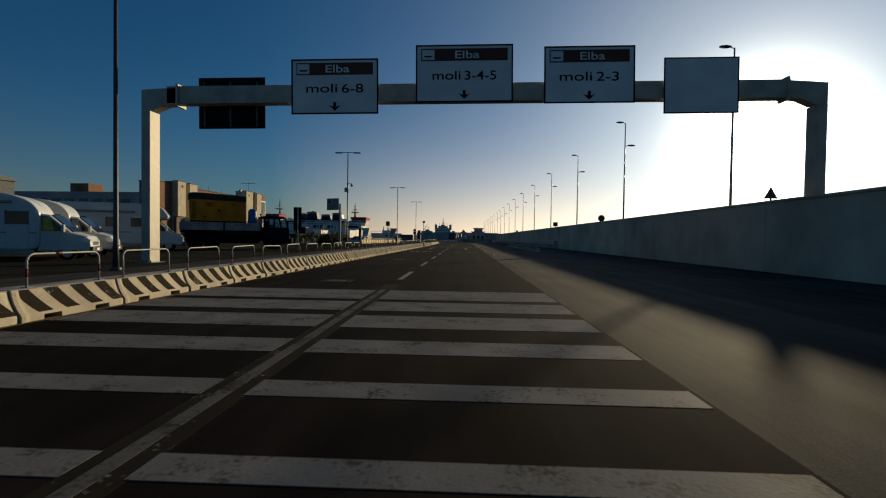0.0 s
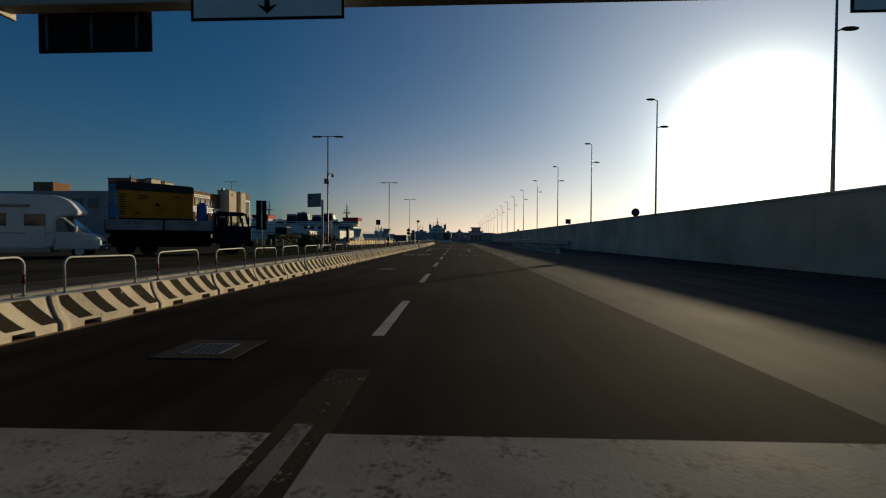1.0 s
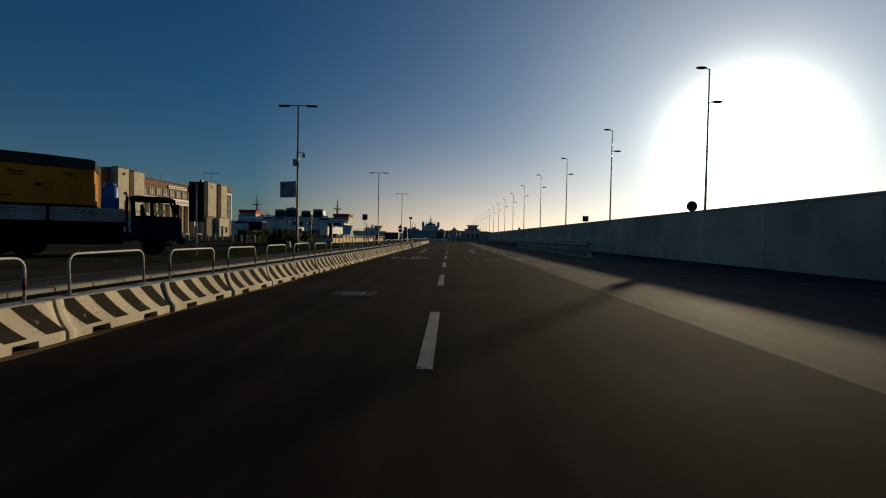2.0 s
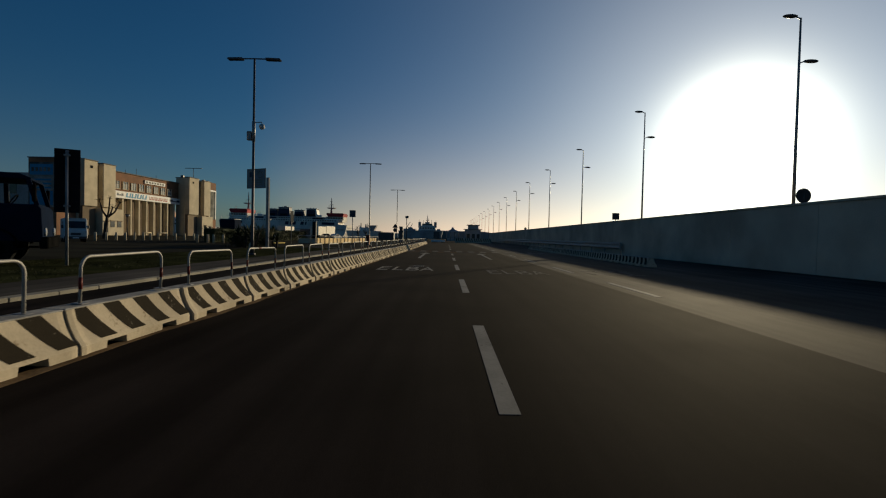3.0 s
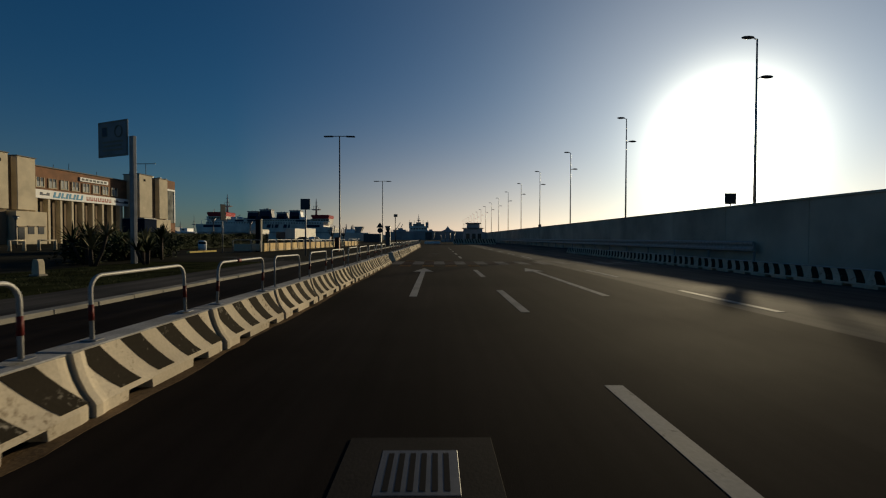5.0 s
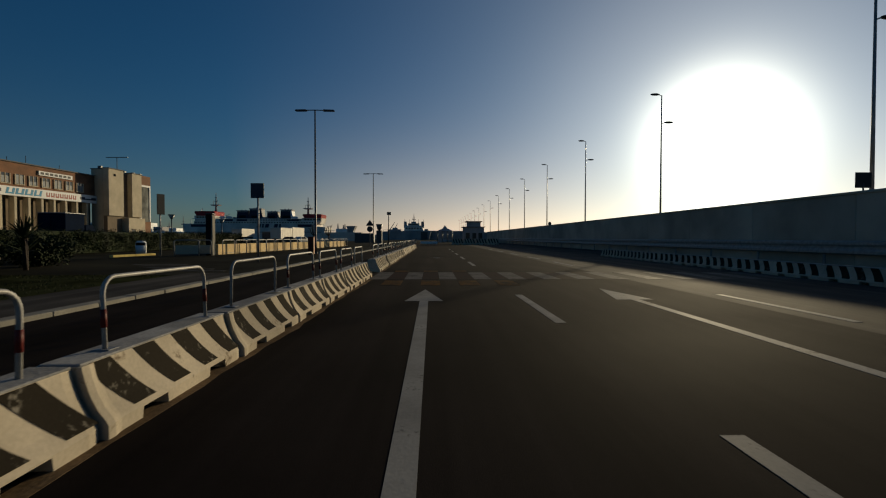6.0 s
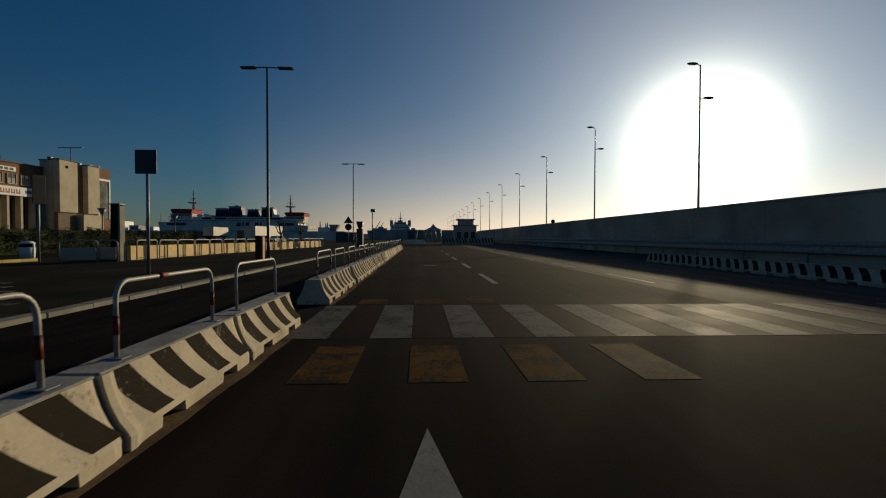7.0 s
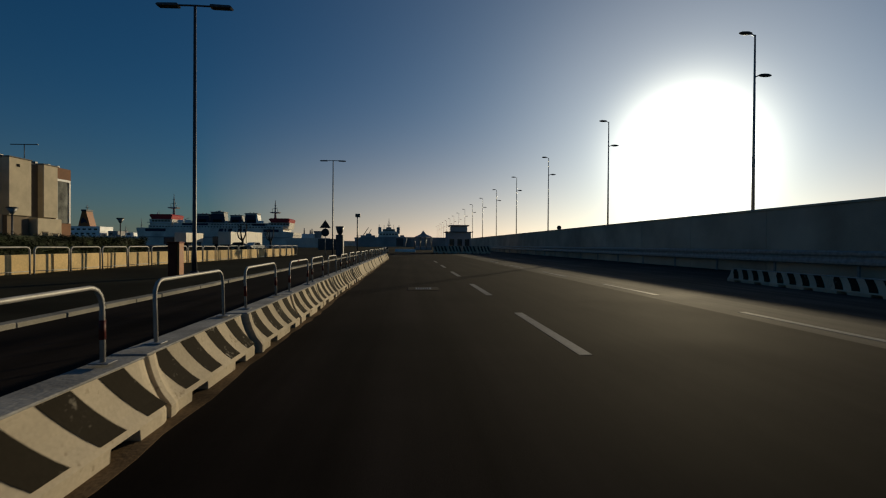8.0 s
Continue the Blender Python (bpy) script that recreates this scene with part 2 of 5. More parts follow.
M["grass"] = material("grass", (0.032, 0.035, 0.016), 0.9, vary=0.3, scale=1.0, fine=9, bump=0.0)
M["leaf_dry"] = material("leaf_dry", (0.2, 0.19, 0.1), 0.8, vary=0.45, scale=2, fine=9, bump=0.0)
M["bark"] = material("bark", (0.06, 0.045, 0.035), 0.9, vary=0.4, scale=4, fine=20, bump=0.5)
M["water"] = material("water", (0.02, 0.03, 0.04), 0.2, vary=0.3, scale=0.05, fine=0.8, bump=0.3)


# ---- mesh helpers ----
def box(bm, x0, x1, y0, y1, z0, z1, bevel=0.0, seg=1):
    v = [bm.verts.new((x, y, z)) for x in (x0, x1) for y in (y0, y1) for z in (z0, z1)]
    faces = [bm.faces.new([v[i] for i in f]) for f in
             ((0, 1, 3, 2), (4, 6, 7, 5), (0, 4, 5, 1), (2, 3, 7, 6), (0, 2, 6, 4), (1, 5, 7, 3))]
    if bevel:
        edges = list({e for f in faces for e in f.edges})
        bmesh.ops.bevel(bm, geom=edges, offset=bevel, segments=seg, affect="EDGES", profile=0.5)
    return bm


def prism(bm, profile, a0, a1, axis="x", bevel=0.0):
    """A closed outline pushed along an axis. Outline in (y, z) for x, (x, z) for y, (x, y) for z."""
    def at(p, a):
        return {"x": (a, p[0], p[1]), "y": (p[0], a, p[1]), "z": (p[0], p[1], a)}[axis]
    one, two = [bm.verts.new(at(p, a0)) for p in profile], [bm.verts.new(at(p, a1)) for p in profile]
    n = len(profile)
    faces = [bm.faces.new(one), bm.faces.new(two[::-1])]
    faces += [bm.faces.new((one[i], two[i], two[(i + 1) % n], one[(i + 1) % n])) for i in range(n)]
    bmesh.ops.recalc_face_normals(bm, faces=faces)
    if bevel:
        edges = list({e for f in faces[:2] for e in f.edges})
        bmesh.ops.bevel(bm, geom=edges, offset=bevel, segments=2, affect="EDGES", profile=0.5)
    return bm


def rounded(pts, r, n=4):
    """An outline with its corners rounded by up to r."""
    out, m = [], len(pts)
    for i in range(m):
        a, b, c = Vector(pts[i - 1]), Vector(pts[i]), Vector(pts[(i + 1) % m])
        d0, d1 = (a - b), (c - b)
        q = min(r, d0.length * 0.45, d1.length * 0.45)
        p0, p1 = b + d0.normalized() * q, b + d1.normalized() * q
        for k in range(n + 1):
            t = k / n
            v = p0 * (1 - t) ** 2 + b * 2 * t * (1 - t) + p1 * t ** 2
            out.append((v.x, v.y))
    return out


def tube(bm, pts, r, n=8, r_end=None, caps=True):
    """A round bar along a line of points, tapering from r to r_end."""
    pts = [Vector(p) for p in pts]
    r_end = r if r_end is None else r_end
    rings, up = [], Vector((0, 0, 1))
    for i, p in enumerate(pts):
        d = (pts[min(i + 1, len(pts) - 1)] - pts[max(i - 1, 0)]).normalized()
        side = d.cross(up)
        side = Vector((1, 0, 0)) if side.length < 1e-3 else side.normalized()
        top = side.cross(d).normalized()
        rr = r + (r_end - r) * i / (len(pts) - 1)
        rings.append([bm.verts.new(p + (side * math.cos(a) + top * math.sin(a)) * rr)
                      for a in (2 * math.pi * k / n for k in range(n))])
    for a, b in zip(rings, rings[1:]):
        for k in range(n):
            f = bm.faces.new((a[k], a[(k + 1) % n], b[(k + 1) % n], b[k]))
            f.smooth = True
    if caps:
        bm.faces.new(rings[0][::-1])
        bm.faces.new(rings[-1])
    return bm


def arc(cx, cz, r, a0, a1, n=5):
    return [(cx + r * math.cos(radians(a0 + (a1 - a0) * i / n)), cz + r * math.sin(radians(a0 + (a1 - a0) * i / n))) for i in range(n + 1)]


def part(name, bm, mat, parent=None, label=""):
    bmesh.ops.recalc_face_normals(bm, faces=bm.faces[:])
    me = bpy.data.meshes.new(name)
    bm.to_mesh(me)
    bm.free()
    me.materials.append(M[mat])
    ob = new(name, me)
    ob.parent = parent
    if label:
        tagged(ob, label)
    return ob


def thing(name, m, label, category, group="", kind=""):
    ob = new(name)
    ob.empty_display_size = 0.2
    ob.matrix_world = m
    return tagged(ob, label, category, group, kind)


def B():
    return bmesh.new()


# ---- the large structure ----
def structure(name, bm, mat, label):
    return tagged(part(name, bm, mat, None, label), kind="structure", category=name.split("_")[0])


structure("ground", box(B(), -2500, 2500, -60, 4500, -1.0, 0.0), "asphalt_lot", "dark asphalt of the port yard")
structure("road", box(B(), -7.0, 1.9, -50, 170, -0.2, 0.004), "asphalt", "dark asphalt lanes of the port road")
structure("road_outer", box(B(), 1.9, 12.8, -50, 170, -0.2, 0.003), "asphalt_old", "older paler asphalt of the outer lanes")
structure("road_service", box(B(), -9.3, -7.0, -50, 170, -0.2, 0.004), "asphalt", "dark asphalt lane behind the barriers")
structure("pavement", box(B(), -150, -9.45, -50, 165, -0.2, 0.06), "asphalt_lot", "raised asphalt parking and pavement")
structure("footway", box(B(), -11.3, -9.6, -50, 66.0, 0.0, 0.068), "asphalt_old", "paler worn asphalt footway behind the kerb")
structure("verge", box(B(), -17.0, -11.32, 34, 65.2, 0.02, 0.066), "verge", "strip of dry grass beside the kerb")
structure("water", box(B(), -900, -45, 205, 1500, -0.1, 0.01), "water", "dark harbour water")

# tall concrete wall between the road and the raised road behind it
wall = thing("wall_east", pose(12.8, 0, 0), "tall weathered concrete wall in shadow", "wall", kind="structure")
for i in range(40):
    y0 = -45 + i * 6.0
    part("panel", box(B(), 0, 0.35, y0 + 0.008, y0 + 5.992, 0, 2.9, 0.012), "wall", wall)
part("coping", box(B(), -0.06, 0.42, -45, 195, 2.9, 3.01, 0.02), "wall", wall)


# kerb along the service lane, stone by stone
kerb = thing("kerb", pose(-9.38, 0, 0), "pale concrete kerb of single stones", "kerb", kind="structure")
stone = part("kerb_stone", box(B(), -0.2, 0.06, 0.004, 0.996, -0.1, 0.075, 0.012), "kerb", kerb)
stone.location = (0, -4, 0)
for i in range(1, 128):
    k = new("kerb_stone", stone.data)
    k.parent, k.location = kerb, (random.uniform(-0.008, 0.008), -4 + i, random.uniform(-0.006, 0.006))
    k.rotation_euler = (0, 0, random.uniform(-0.006, 0.006))


# ---- road markings ----
def marking(name, bm, mat, label, group=""):
    return tagged(part(name, bm, mat, None, label), category="road marking", group=group)


def slab(bm, pts, z0=0.001, z1=0.0075):
    return prism(bm, pts, z0, z1, "z")


for k, y0 in enumerate((14.0, 21.1, 28.6, 35.8, 43.0, 50.2, 57.3, 71.0, 77.3, 84.2, 91.2, 98.4)):
    marking("lane_dash", slab(B(), [(-1.93, y0), (-1.78, y0), (-1.78, y0 + 3.3), (-1.93, y0 + 3.3)]), "line",
            "worn white lane dash on dark asphalt", "lane dashes")
    if k > 2:
        marking("lane_dash", slab(B(), [(2.28, y0), (2.43, y0), (2.43, y0 + 3.3), (2.28, y0 + 3.3)]), "line",
                "worn white lane dash on paler asphalt", "lane dashes")
marking("lane_line", slab(B(), [(-1.92, -8), (-1.8, -8), (-1.8, 11.2), (-1.92, 11.2)]), "line_faint", "worn solid white lane line")
# slowing bars, thicker towards the gantry
for y0, y1 in ((9.45, 11.05), (7.95, 9.05), (6.45, 7.45), (5.0, 5.65), (3.6, 4.0), (2.3, 2.6)):
    for x0, x1 in ((-5.8, -2.02), (-1.68, 1.86)):
        marking("slowing_bar", slab(B(), [(x0, y0), (x1, y0), (x1, y1), (x0, y1)]), "line_worn",
                "wide worn white slowing bar across the lane", "slowing bars")
marking("repair_seam", slab(B(), [(-2.03, 0), (-1.66, 0), (-1.66, 12.5), (-2.03, 12.5)], -0.001, 0.0055), "stripe_black", "black tar seam down the lane joint")
# crossing by the ferry lanes, stripes along the road, with faded yellow blocks in front
for i in range(14):
    x0 = -5.44 + i * 1.0
    marking("crossing_stripe", slab(B(), [(x0, 64.35), (x0 + 0.5, 64.35), (x0 + 0.5, 67.1), (x0, 67.1)]), "line_faint",
            "worn white crossing stripe", "crossing stripes")
    if i < 7:
        marking("red_field", slab(B(), [(x0 + 0.51, 64.35), (x0 + 0.99, 64.35), (x0 + 0.99, 67.1), (x0 + 0.51, 67.1)], 0.001, 0.006), "paint_red",
                "worn red-brown paint between the crossing stripes", "red paint fields")
    for y0, y1, where, most in ((67.25, 67.95, "beyond", 3), (62.6, 63.95, "before", 4)):
        if i < most:
            marking("yellow_block", slab(B(), [(x0 + 0.5, y0), (x0 + 1.0, y0), (x0 + 1.0, y1), (x0 + 0.5, y1)]), "line_yellow",
                    "faded yellow block " + where + " the crossing", "yellow blocks")


def arrow(x, y0, y1, label):
    t = thing("lane_arrow", pose(x, y0, 0), label, "road marking", "lane arrows")
    n = y1 - y0
    part("shaft", slab(B(), [(-0.08, 0), (0.08, 0), (0.08, n - 2.0), (-0.08, n - 2.0)]), "line", t)
    part("arrow_head", slab(B(), [(-0.36, n - 2.0), (0.36, n - 2.0), (0, n)]), "line", t)


arrow(-3.8, 52.3, 61.65, "long worn white straight-ahead arrow")
arrow(0.25, 52.4, 61.8, "long worn white straight-ahead arrow")


def letters(name, text, size, m, mat, label="", stretch=1.0, parent=None, thick=0.002, width=None, bold=0.0):
    """Writing in the built-in font, as a mesh."""
    cu = bpy.data.curves.new(name, "FONT")
    cu.body, cu.size, cu.align_x, cu.align_y, cu.extrude = text, size, "CENTER", "CENTER", thick
    cu.offset = bold
    tmp = bpy.data.objects.new(name, cu)
    scene.collection.objects.link(tmp)
    me = bpy.data.meshes.new_from_object(tmp.evaluated_get(bpy.context.evaluated_depsgraph_get()))
    bpy.data.objects.remove(tmp)
    xs = [v.co.x for v in me.vertices]
    ys = [v.co.y for v in me.vertices]
    sx = width / (max(xs) - min(xs)) if width else 1.0
    mid = (max(ys) + min(ys)) / 2
    for v in me.vertices:
        v.co.x *= sx
        v.co.y = (v.co.y - mid) * stretch
    me.name = name
    me.materials.clear()
    me.materials.append(M[mat])
    ob = new(name, me)
    ob.parent = parent
    ob.matrix_local = m
    return tagged(ob, label)


def lane_word(m, mat, label):
    t = thing("road_lettering", m, label, "road marking", "words on the lanes")
    for ch, x, w in (("E", -0.82, 0.4), ("L", -0.28, 0.38), ("B", 0.25, 0.46), ("A", 0.8, 0.52)):
        letters("letter", ch, 1.0, pose(x, 0, 0), mat, "", 2.7, t, width=w)
    return t


lane_word(pose(-3.79, 43.25, 0.006), "line", "worn white lettering painted on the lane")
lane_word(pose(0.2, 42.5, 0.006), "line_faint", "faded white lettering painted on the next lane")
# lettering of the outer lane, too worn to read
for xc in (3.9,):
    bm = B()
    for dx in (-1.0, -0.5, 0.0, 0.5):
        slab(bm, [(xc + dx, 42.2), (xc + dx + 0.08, 42.2), (xc + dx + 0.08, 44.1), (xc + dx, 44.1)])
        slab(bm, [(xc + dx + 0.09, 43.9), (xc + dx + 0.38, 43.9), (xc + dx + 0.38, 44.1), (xc + dx + 0.09, 44.1)])
        slab(bm, [(xc + dx + 0.09, 42.2), (xc + dx + 0.38, 42.2), (xc + dx + 0.38, 42.4), (xc + dx + 0.09, 42.4)])
    marking("road_lettering", bm, "line_faint", "unreadable worn white lettering on the lane")
for k in range(5):
    x, y = -11.75 - 0.8 * k, 66.9 + k * 0.95
    tagged(part("crossing_stripe", prism(B(), [(x - 1.1, y + 0.08), (x + 1.1, y), (x + 1.1, y + 0.3), (x - 1.1, y + 0.38)], 0.058, 0.066, "z"), "line_faint", None,
                "faded white crossing stripe on the pavement"), category="road marking", group="pavement crossing")
# drain: pale concrete patch with a slotted grate
def drain(x, y):
    t = thing("drain", pose(x, y, 0.0), "slotted iron drain grate in a pale concrete patch", "drain", "drains in the lane")
    part("surround", box(B(), -0.42, 0.42, -0.42, 0.42, 0.0, 0.012, 0.003), "patch", t)
    part("grate", box(B(), -0.21, 0.21, -0.24, 0.24, 0.006, 0.014, 0.002), "steel_dark", t)
    for i in range(6):
        part("slot", box(B(), -0.17 + i * 0.06, -0.14 + i * 0.06, -0.2, 0.2, 0.014, 0.016), "sign_black", t)
    return t


first_drain = drain(-3.4, 44.85)
for x, y in ((-3.5, 13.2), (-3.6, 26.6), (-3.4, 79.0)):
    copy_thing(first_drain, pose(x, y, 0.0))


# ---- concrete barriers with guard hoops ----
PROFILE = [(0.275, 0.0), (0.275, 0.085), (0.258, 0.115), (0.215, 0.17), (0.17, 0.26), (0.14, 0.35), (0.122, 0.43)]
LEN = 1.96


def barrier(striped, hoop, m, group, length=LEN, bands=()):
    t = thing("concrete_barrier", m,
              "black and white striped concrete barrier with steel hoop" if striped and hoop else
              "black and white striped concrete barrier" if striped else "plain pale concrete road barrier", "road barrier", group)
    bm = B()
    cuts = [(0.01, 0.014), (0.07, 0.016), (0.11, 0.006), (0.15, 0.0), (0.36, 0.0), (0.37, 0.0), (0.66, 0.0), (0.67, 0.0)]
    if length > 1.6:
        cuts += [(1.3, 0.0), (1.31, 0.0), (1.6, 0.0), (1.61, 0.0)]
    cuts += [(length - 0.1, 0.0), (length - 0.04, -0.008), (length, -0.02)]
    rings = []
    for i, (y, grow) in enumerate(cuts):
        raised = i in (5, 6) or length > 1.6 and i in (9, 10)
        ring = []
        for side in (1, -1):
            pts = PROFILE if side == 1 else PROFILE[::-1]
            for (x, z) in pts:
                ring.append(bm.verts.new((side * (x + grow), y, 0.075 if raised and z == 0 else z)))
        rings.append(ring)
    n = len(rings[0])
    for a, b in zip(rings, rings[1:]):
        for k in range(n):
            f = bm.faces.new((a[k], b[k], b[(k + 1) % n], a[(k + 1) % n]))
            f.smooth = False
    bm.faces.new(rings[0])
    bm.faces.new(rings[-1][::-1])
    part("body", bm, "barrier", t)
    part("cap", box(B(), -0.12, 0.12, 0.02, length - 0.01, 0.425, 0.443, 0.006), "barrier_top", t, "bare grey concrete top")
    if striped:
        w = (LEN - 0.02) / 8
        for i in range(int(length / 0.47)):
            y0 = 0.06 + w * (1.95 * i + 0.55)
            bm = B()
            off = [(x + 0.004, z) for x, z in PROFILE[2:]]
            fr = [[bm.verts.new((x, yy + (0.43 - z) * 0.85 - 0.16, z)) for x, z in off] for yy in (y0, y0 + w)]
            bk = [[bm.verts.new((x - 0.012, yy + (0.43 - z) * 0.85 - 0.16, z)) for x, z in off] for yy in (y0, y0 + w)]
            for a, b in ((fr[0], fr[1]), (bk[1], bk[0]), (bk[0], fr[0]), (fr[1], bk[1])):
                for k in range(len(off) - 1):
                    bm.faces.new((a[k], b[k], b[k + 1], a[k + 1]))
            part("stripe", bm, "stripe_black", t, "black painted stripe")
    if hoop:
        r, h, y0, y1 = 0.12, 0.92, 0.38, length - 0.24
        line = [(0, y0, 0.44)] + [(0, y, z) for y, z in arc(y0 + r, h - r, r, 180, 90)] + [(0, y, z) for y, z in arc(y1 - r, h - r, r, 90, 0)] + [(0, y1, 0.44)]
        rail = part("hoop", tube(B(), line, 0.0155, 8), "galvanised", t, "bent galvanised steel hoop")
        for y in (y0, y1):
            part("foot_plate", box(B(), -0.06, 0.06, y - 0.05, y + 0.05, 0.443, 0.451, 0.002), "steel_grey", rail)
        if "post" in bands:
            for y in (y0, y1):
                part("band", tube(B(), [(0, y, 0.59), (0, y, 0.71)], 0.0185, 8), "red_band", rail, "red reflective band")
        if "top" in bands:
            part("band", tube(B(), [(0, 0.86, h), (0, 0.97, h)], 0.02, 8), "red_band", rail, "red reflective band")
    return t


def row_x(y):
    return -6.25 + 0.0081 * y if y < 66 else -5.73


def lay(proto, y, x=None, turn=0.0):
    xx = row_x(y) if x is None else x
    made = copy_thing(proto, pose(xx + random.uniform(-0.014, 0.014), y + random.uniform(-0.006, 0.006), 0.003, 0, 0, turn + random.uniform(-0.45, 0.45)))
    for o in made.children:  # each hoop has been knocked a little out of true
        if o.name.startswith("hoop"):
            o.matrix_local = pose(0, random.uniform(-0.04, 0.04), 0.44, random.uniform(-0.8, 0.8), random.uniform(-2.2, 2.2), random.uniform(-1.2, 1.2)) @ pose(0, 0, -0.44)
    return made


# rust-brown dirt along the foot of the barriers, with a ragged edge
for ya, yb in ((-4.0, 20.0), (20.0, 44.0), (44.0, 65.4), (67.2, 90.0), (90.0, 107.0)):
    n = int((yb - ya) / 0.35)
    edge = [(row_x(ya + (yb - ya) * i / n) + 0.36 + 0.025 * math.sin(i * 0.37) + random.uniform(-0.02, 0.03), ya + (yb - ya) * i / n) for i in range(n + 1)]
    bm = B()
    low_r = [[bm.verts.new((x, y, z)) for z in (0.0, 0.0065)] for x, y in edge]
    low_l = [[bm.verts.new((row_x(y) + 0.2, y, z)) for z in (0.0, 0.0065)] for x, y in edge]
    for i in range(n):
        bm.faces.new((low_l[i][1], low_r[i][1], low_r[i + 1][1], low_l[i + 1][1]))
        bm.faces.new((low_r[i][0], low_r[i + 1][0], low_r[i + 1][1], low_r[i][1]))
    marking("dirt_strip", bm, "soil_stain", "rust-brown dirt along the foot of the barriers")
protos = []
for k in range(-8, 24):
    y = 18.0 + 1.972 * k
    if len(protos) < 3:
        protos.append(barrier(True, True, pose(row_x(y), y, 0.003, 0, 0, -0.46), "barriers along the service lane", LEN, ((), ("post",), ("post", "top"))[len(protos)]))
    else:
        lay(protos[(1, 2, 0, 1, 1, 0, 1)[k % 7]], y, None, -0.46)
for k in range(8):
    lay(protos[(1, 0, 1, 2)[k % 4]], 67.25 + 2.0 * k)
plain = None
for k in range(8, 20):
    y = 67.25 + 2.0 * k
    plain = lay(plain, y) if plain else barrier(False, True, pose(-5.73, y, 0.003), "barriers along the service lane")
bare = barrier(True, False, pose(7.4, 50.0, 0.003, 0, 0, 180), "barriers beside the outer lane")
for k in range(1, 17):
    lay(bare, 50.0 + 2.0 * k, 7.4 + 0.02 * k, 180)
for k in range(4):
    copy_thing(bare, pose(-0.2 + k * 2.05, 134.0, 0.003, 0, 0, -90 + random.uniform(-2, 2)) @ Matrix.Diagonal((1.3, 1, 2.4, 1)))

# steel guard rail along the wall
guard = thing("guard_rail", pose(12.4, 0, 0), "grey steel guard rail in front of the wall", "guard rail")
part("beam", prism(B(), [(0, 0.55), (-0.08, 0.6), (-0.08, 0.7), (-0.02, 0.78), (-0.02, 0.86), (-0.08, 0.94), (-0.08, 1.04), (0, 1.1), (0.02, 1.08), (0.02, 0.57)],
                   66, 165, "y"), "galvanised", guard)
for i in range(25):
    part("post", box(B(), 0.02, 0.1, 66 + i * 4.0, 66.1 + i * 4.0, 0, 1.02, 0.01), "steel_grey", guard)


# ---- street lamps ----
def double_lamp(m, group):
    """Tall dark mast with a cross arm and a flat lamp at each end."""
    t = thing("street_lamp", m, "tall dark mast with two flat lamps on a cross arm", "street lamp", group)
    part("mast", tube(B(), [(0, 0, 0), (0, 0, 0.9), (0, 0, 9.95)], 0.1, 10, 0.05), "steel_dark", t)
    part("collar", tube(B(), [(0, 0, 0), (0, 0, 0.12)], 0.17, 10, 0.15), "steel_dark", t)
    part("arm", tube(B(), [(-1.1, 0, 9.93), (0, 0, 9.95), (1.1, 0, 9.93)], 0.035, 8), "steel_dark", t)
    for s in (-1, 1):
        part("lamp_head", prism(B(), [(s * 0.55, 9.9), (s * 0.62, 9.87), (s * 1.3, 9.86), (s * 1.36, 9.9), (s * 1.3, 9.96), (s * 0.6, 9.98)], -0.14, 0.14, "y", 0.02), "steel_dark", t)
    return t


first = double_lamp(pose(-10.9, 14.6, 0.06), "double lamps beside the service lane")
for x, y in ((-12.2, 49.8), (-11.75, 84.3), (-11.75, 117.2)):
    copy_thing(first, pose(x, y, 0.06))

cctv = thing("camera_box", pose(-12.2, 49.8, 5.85), "white dome camera and control box strapped to a lamp mast", "camera")
part("control_box", box(B(), -0.32, -0.09, -0.1, 0.1, 0.05, 0.5, 0.02), "steel_grey", cctv)
part("bracket", tube(B(), [(0.05, 0, 0.95), (0.4, 0, 0.98), (0.42, 0, 0.9)], 0.025), "steel_grey", cctv)
bm = B()
bmesh.ops.create_uvsphere(bm, u_segments=12, v_segments=8, radius=0.15, matrix=Matrix.Translation((0.42, 0, 0.75)))
part("dome", bm, "van_white", cctv)
part("strap", tube(B(), [(0.0, 0, 0.0), (0.0, 0, 1.0)], 0.086, 10), "steel_grey", cctv)


def road_lamp(m, group):
    """Tall pale mast: a high lamp over the road behind the wall, a lower one over the path."""
    t = thing("street_lamp", m, "tall grey mast with a high and a low oval lamp", "street lamp", group)
    part("mast", tube(B(), [(0, 0, 0), (0, 0, 13.8)], 0.11, 8, 0.05), "steel_grey", t)
    for s, z, w in ((-1, 13.85, 0.95), (1, 11.4, 1.05)):
        part("arm", tube(B(), [(0, 0, z - 0.1), (s * 0.25, 0, z), (s * 0.5, 0, z + 0.02)], 0.035), "steel_grey", t)
        bm = B()
        bmesh.ops.create_uvsphere(bm, u_segments=12, v_segments=8, radius=1.0, matrix=Matrix.Translation((s * w * 0.62, 0, z + 0.03)) @ Matrix.Diagonal((0.42, 0.17, 0.1, 1)))
        part("lamp_head", bm, "steel_dark", t)
    return t


rl = road_lamp(pose(17.3, 32.1, 0), "lamps along the raised road")
for k in range(1, 19):
    copy_thing(rl, pose(max(16.25, 17.3 - 0.22 * k), 32.1 + 20.3 * k, 0))


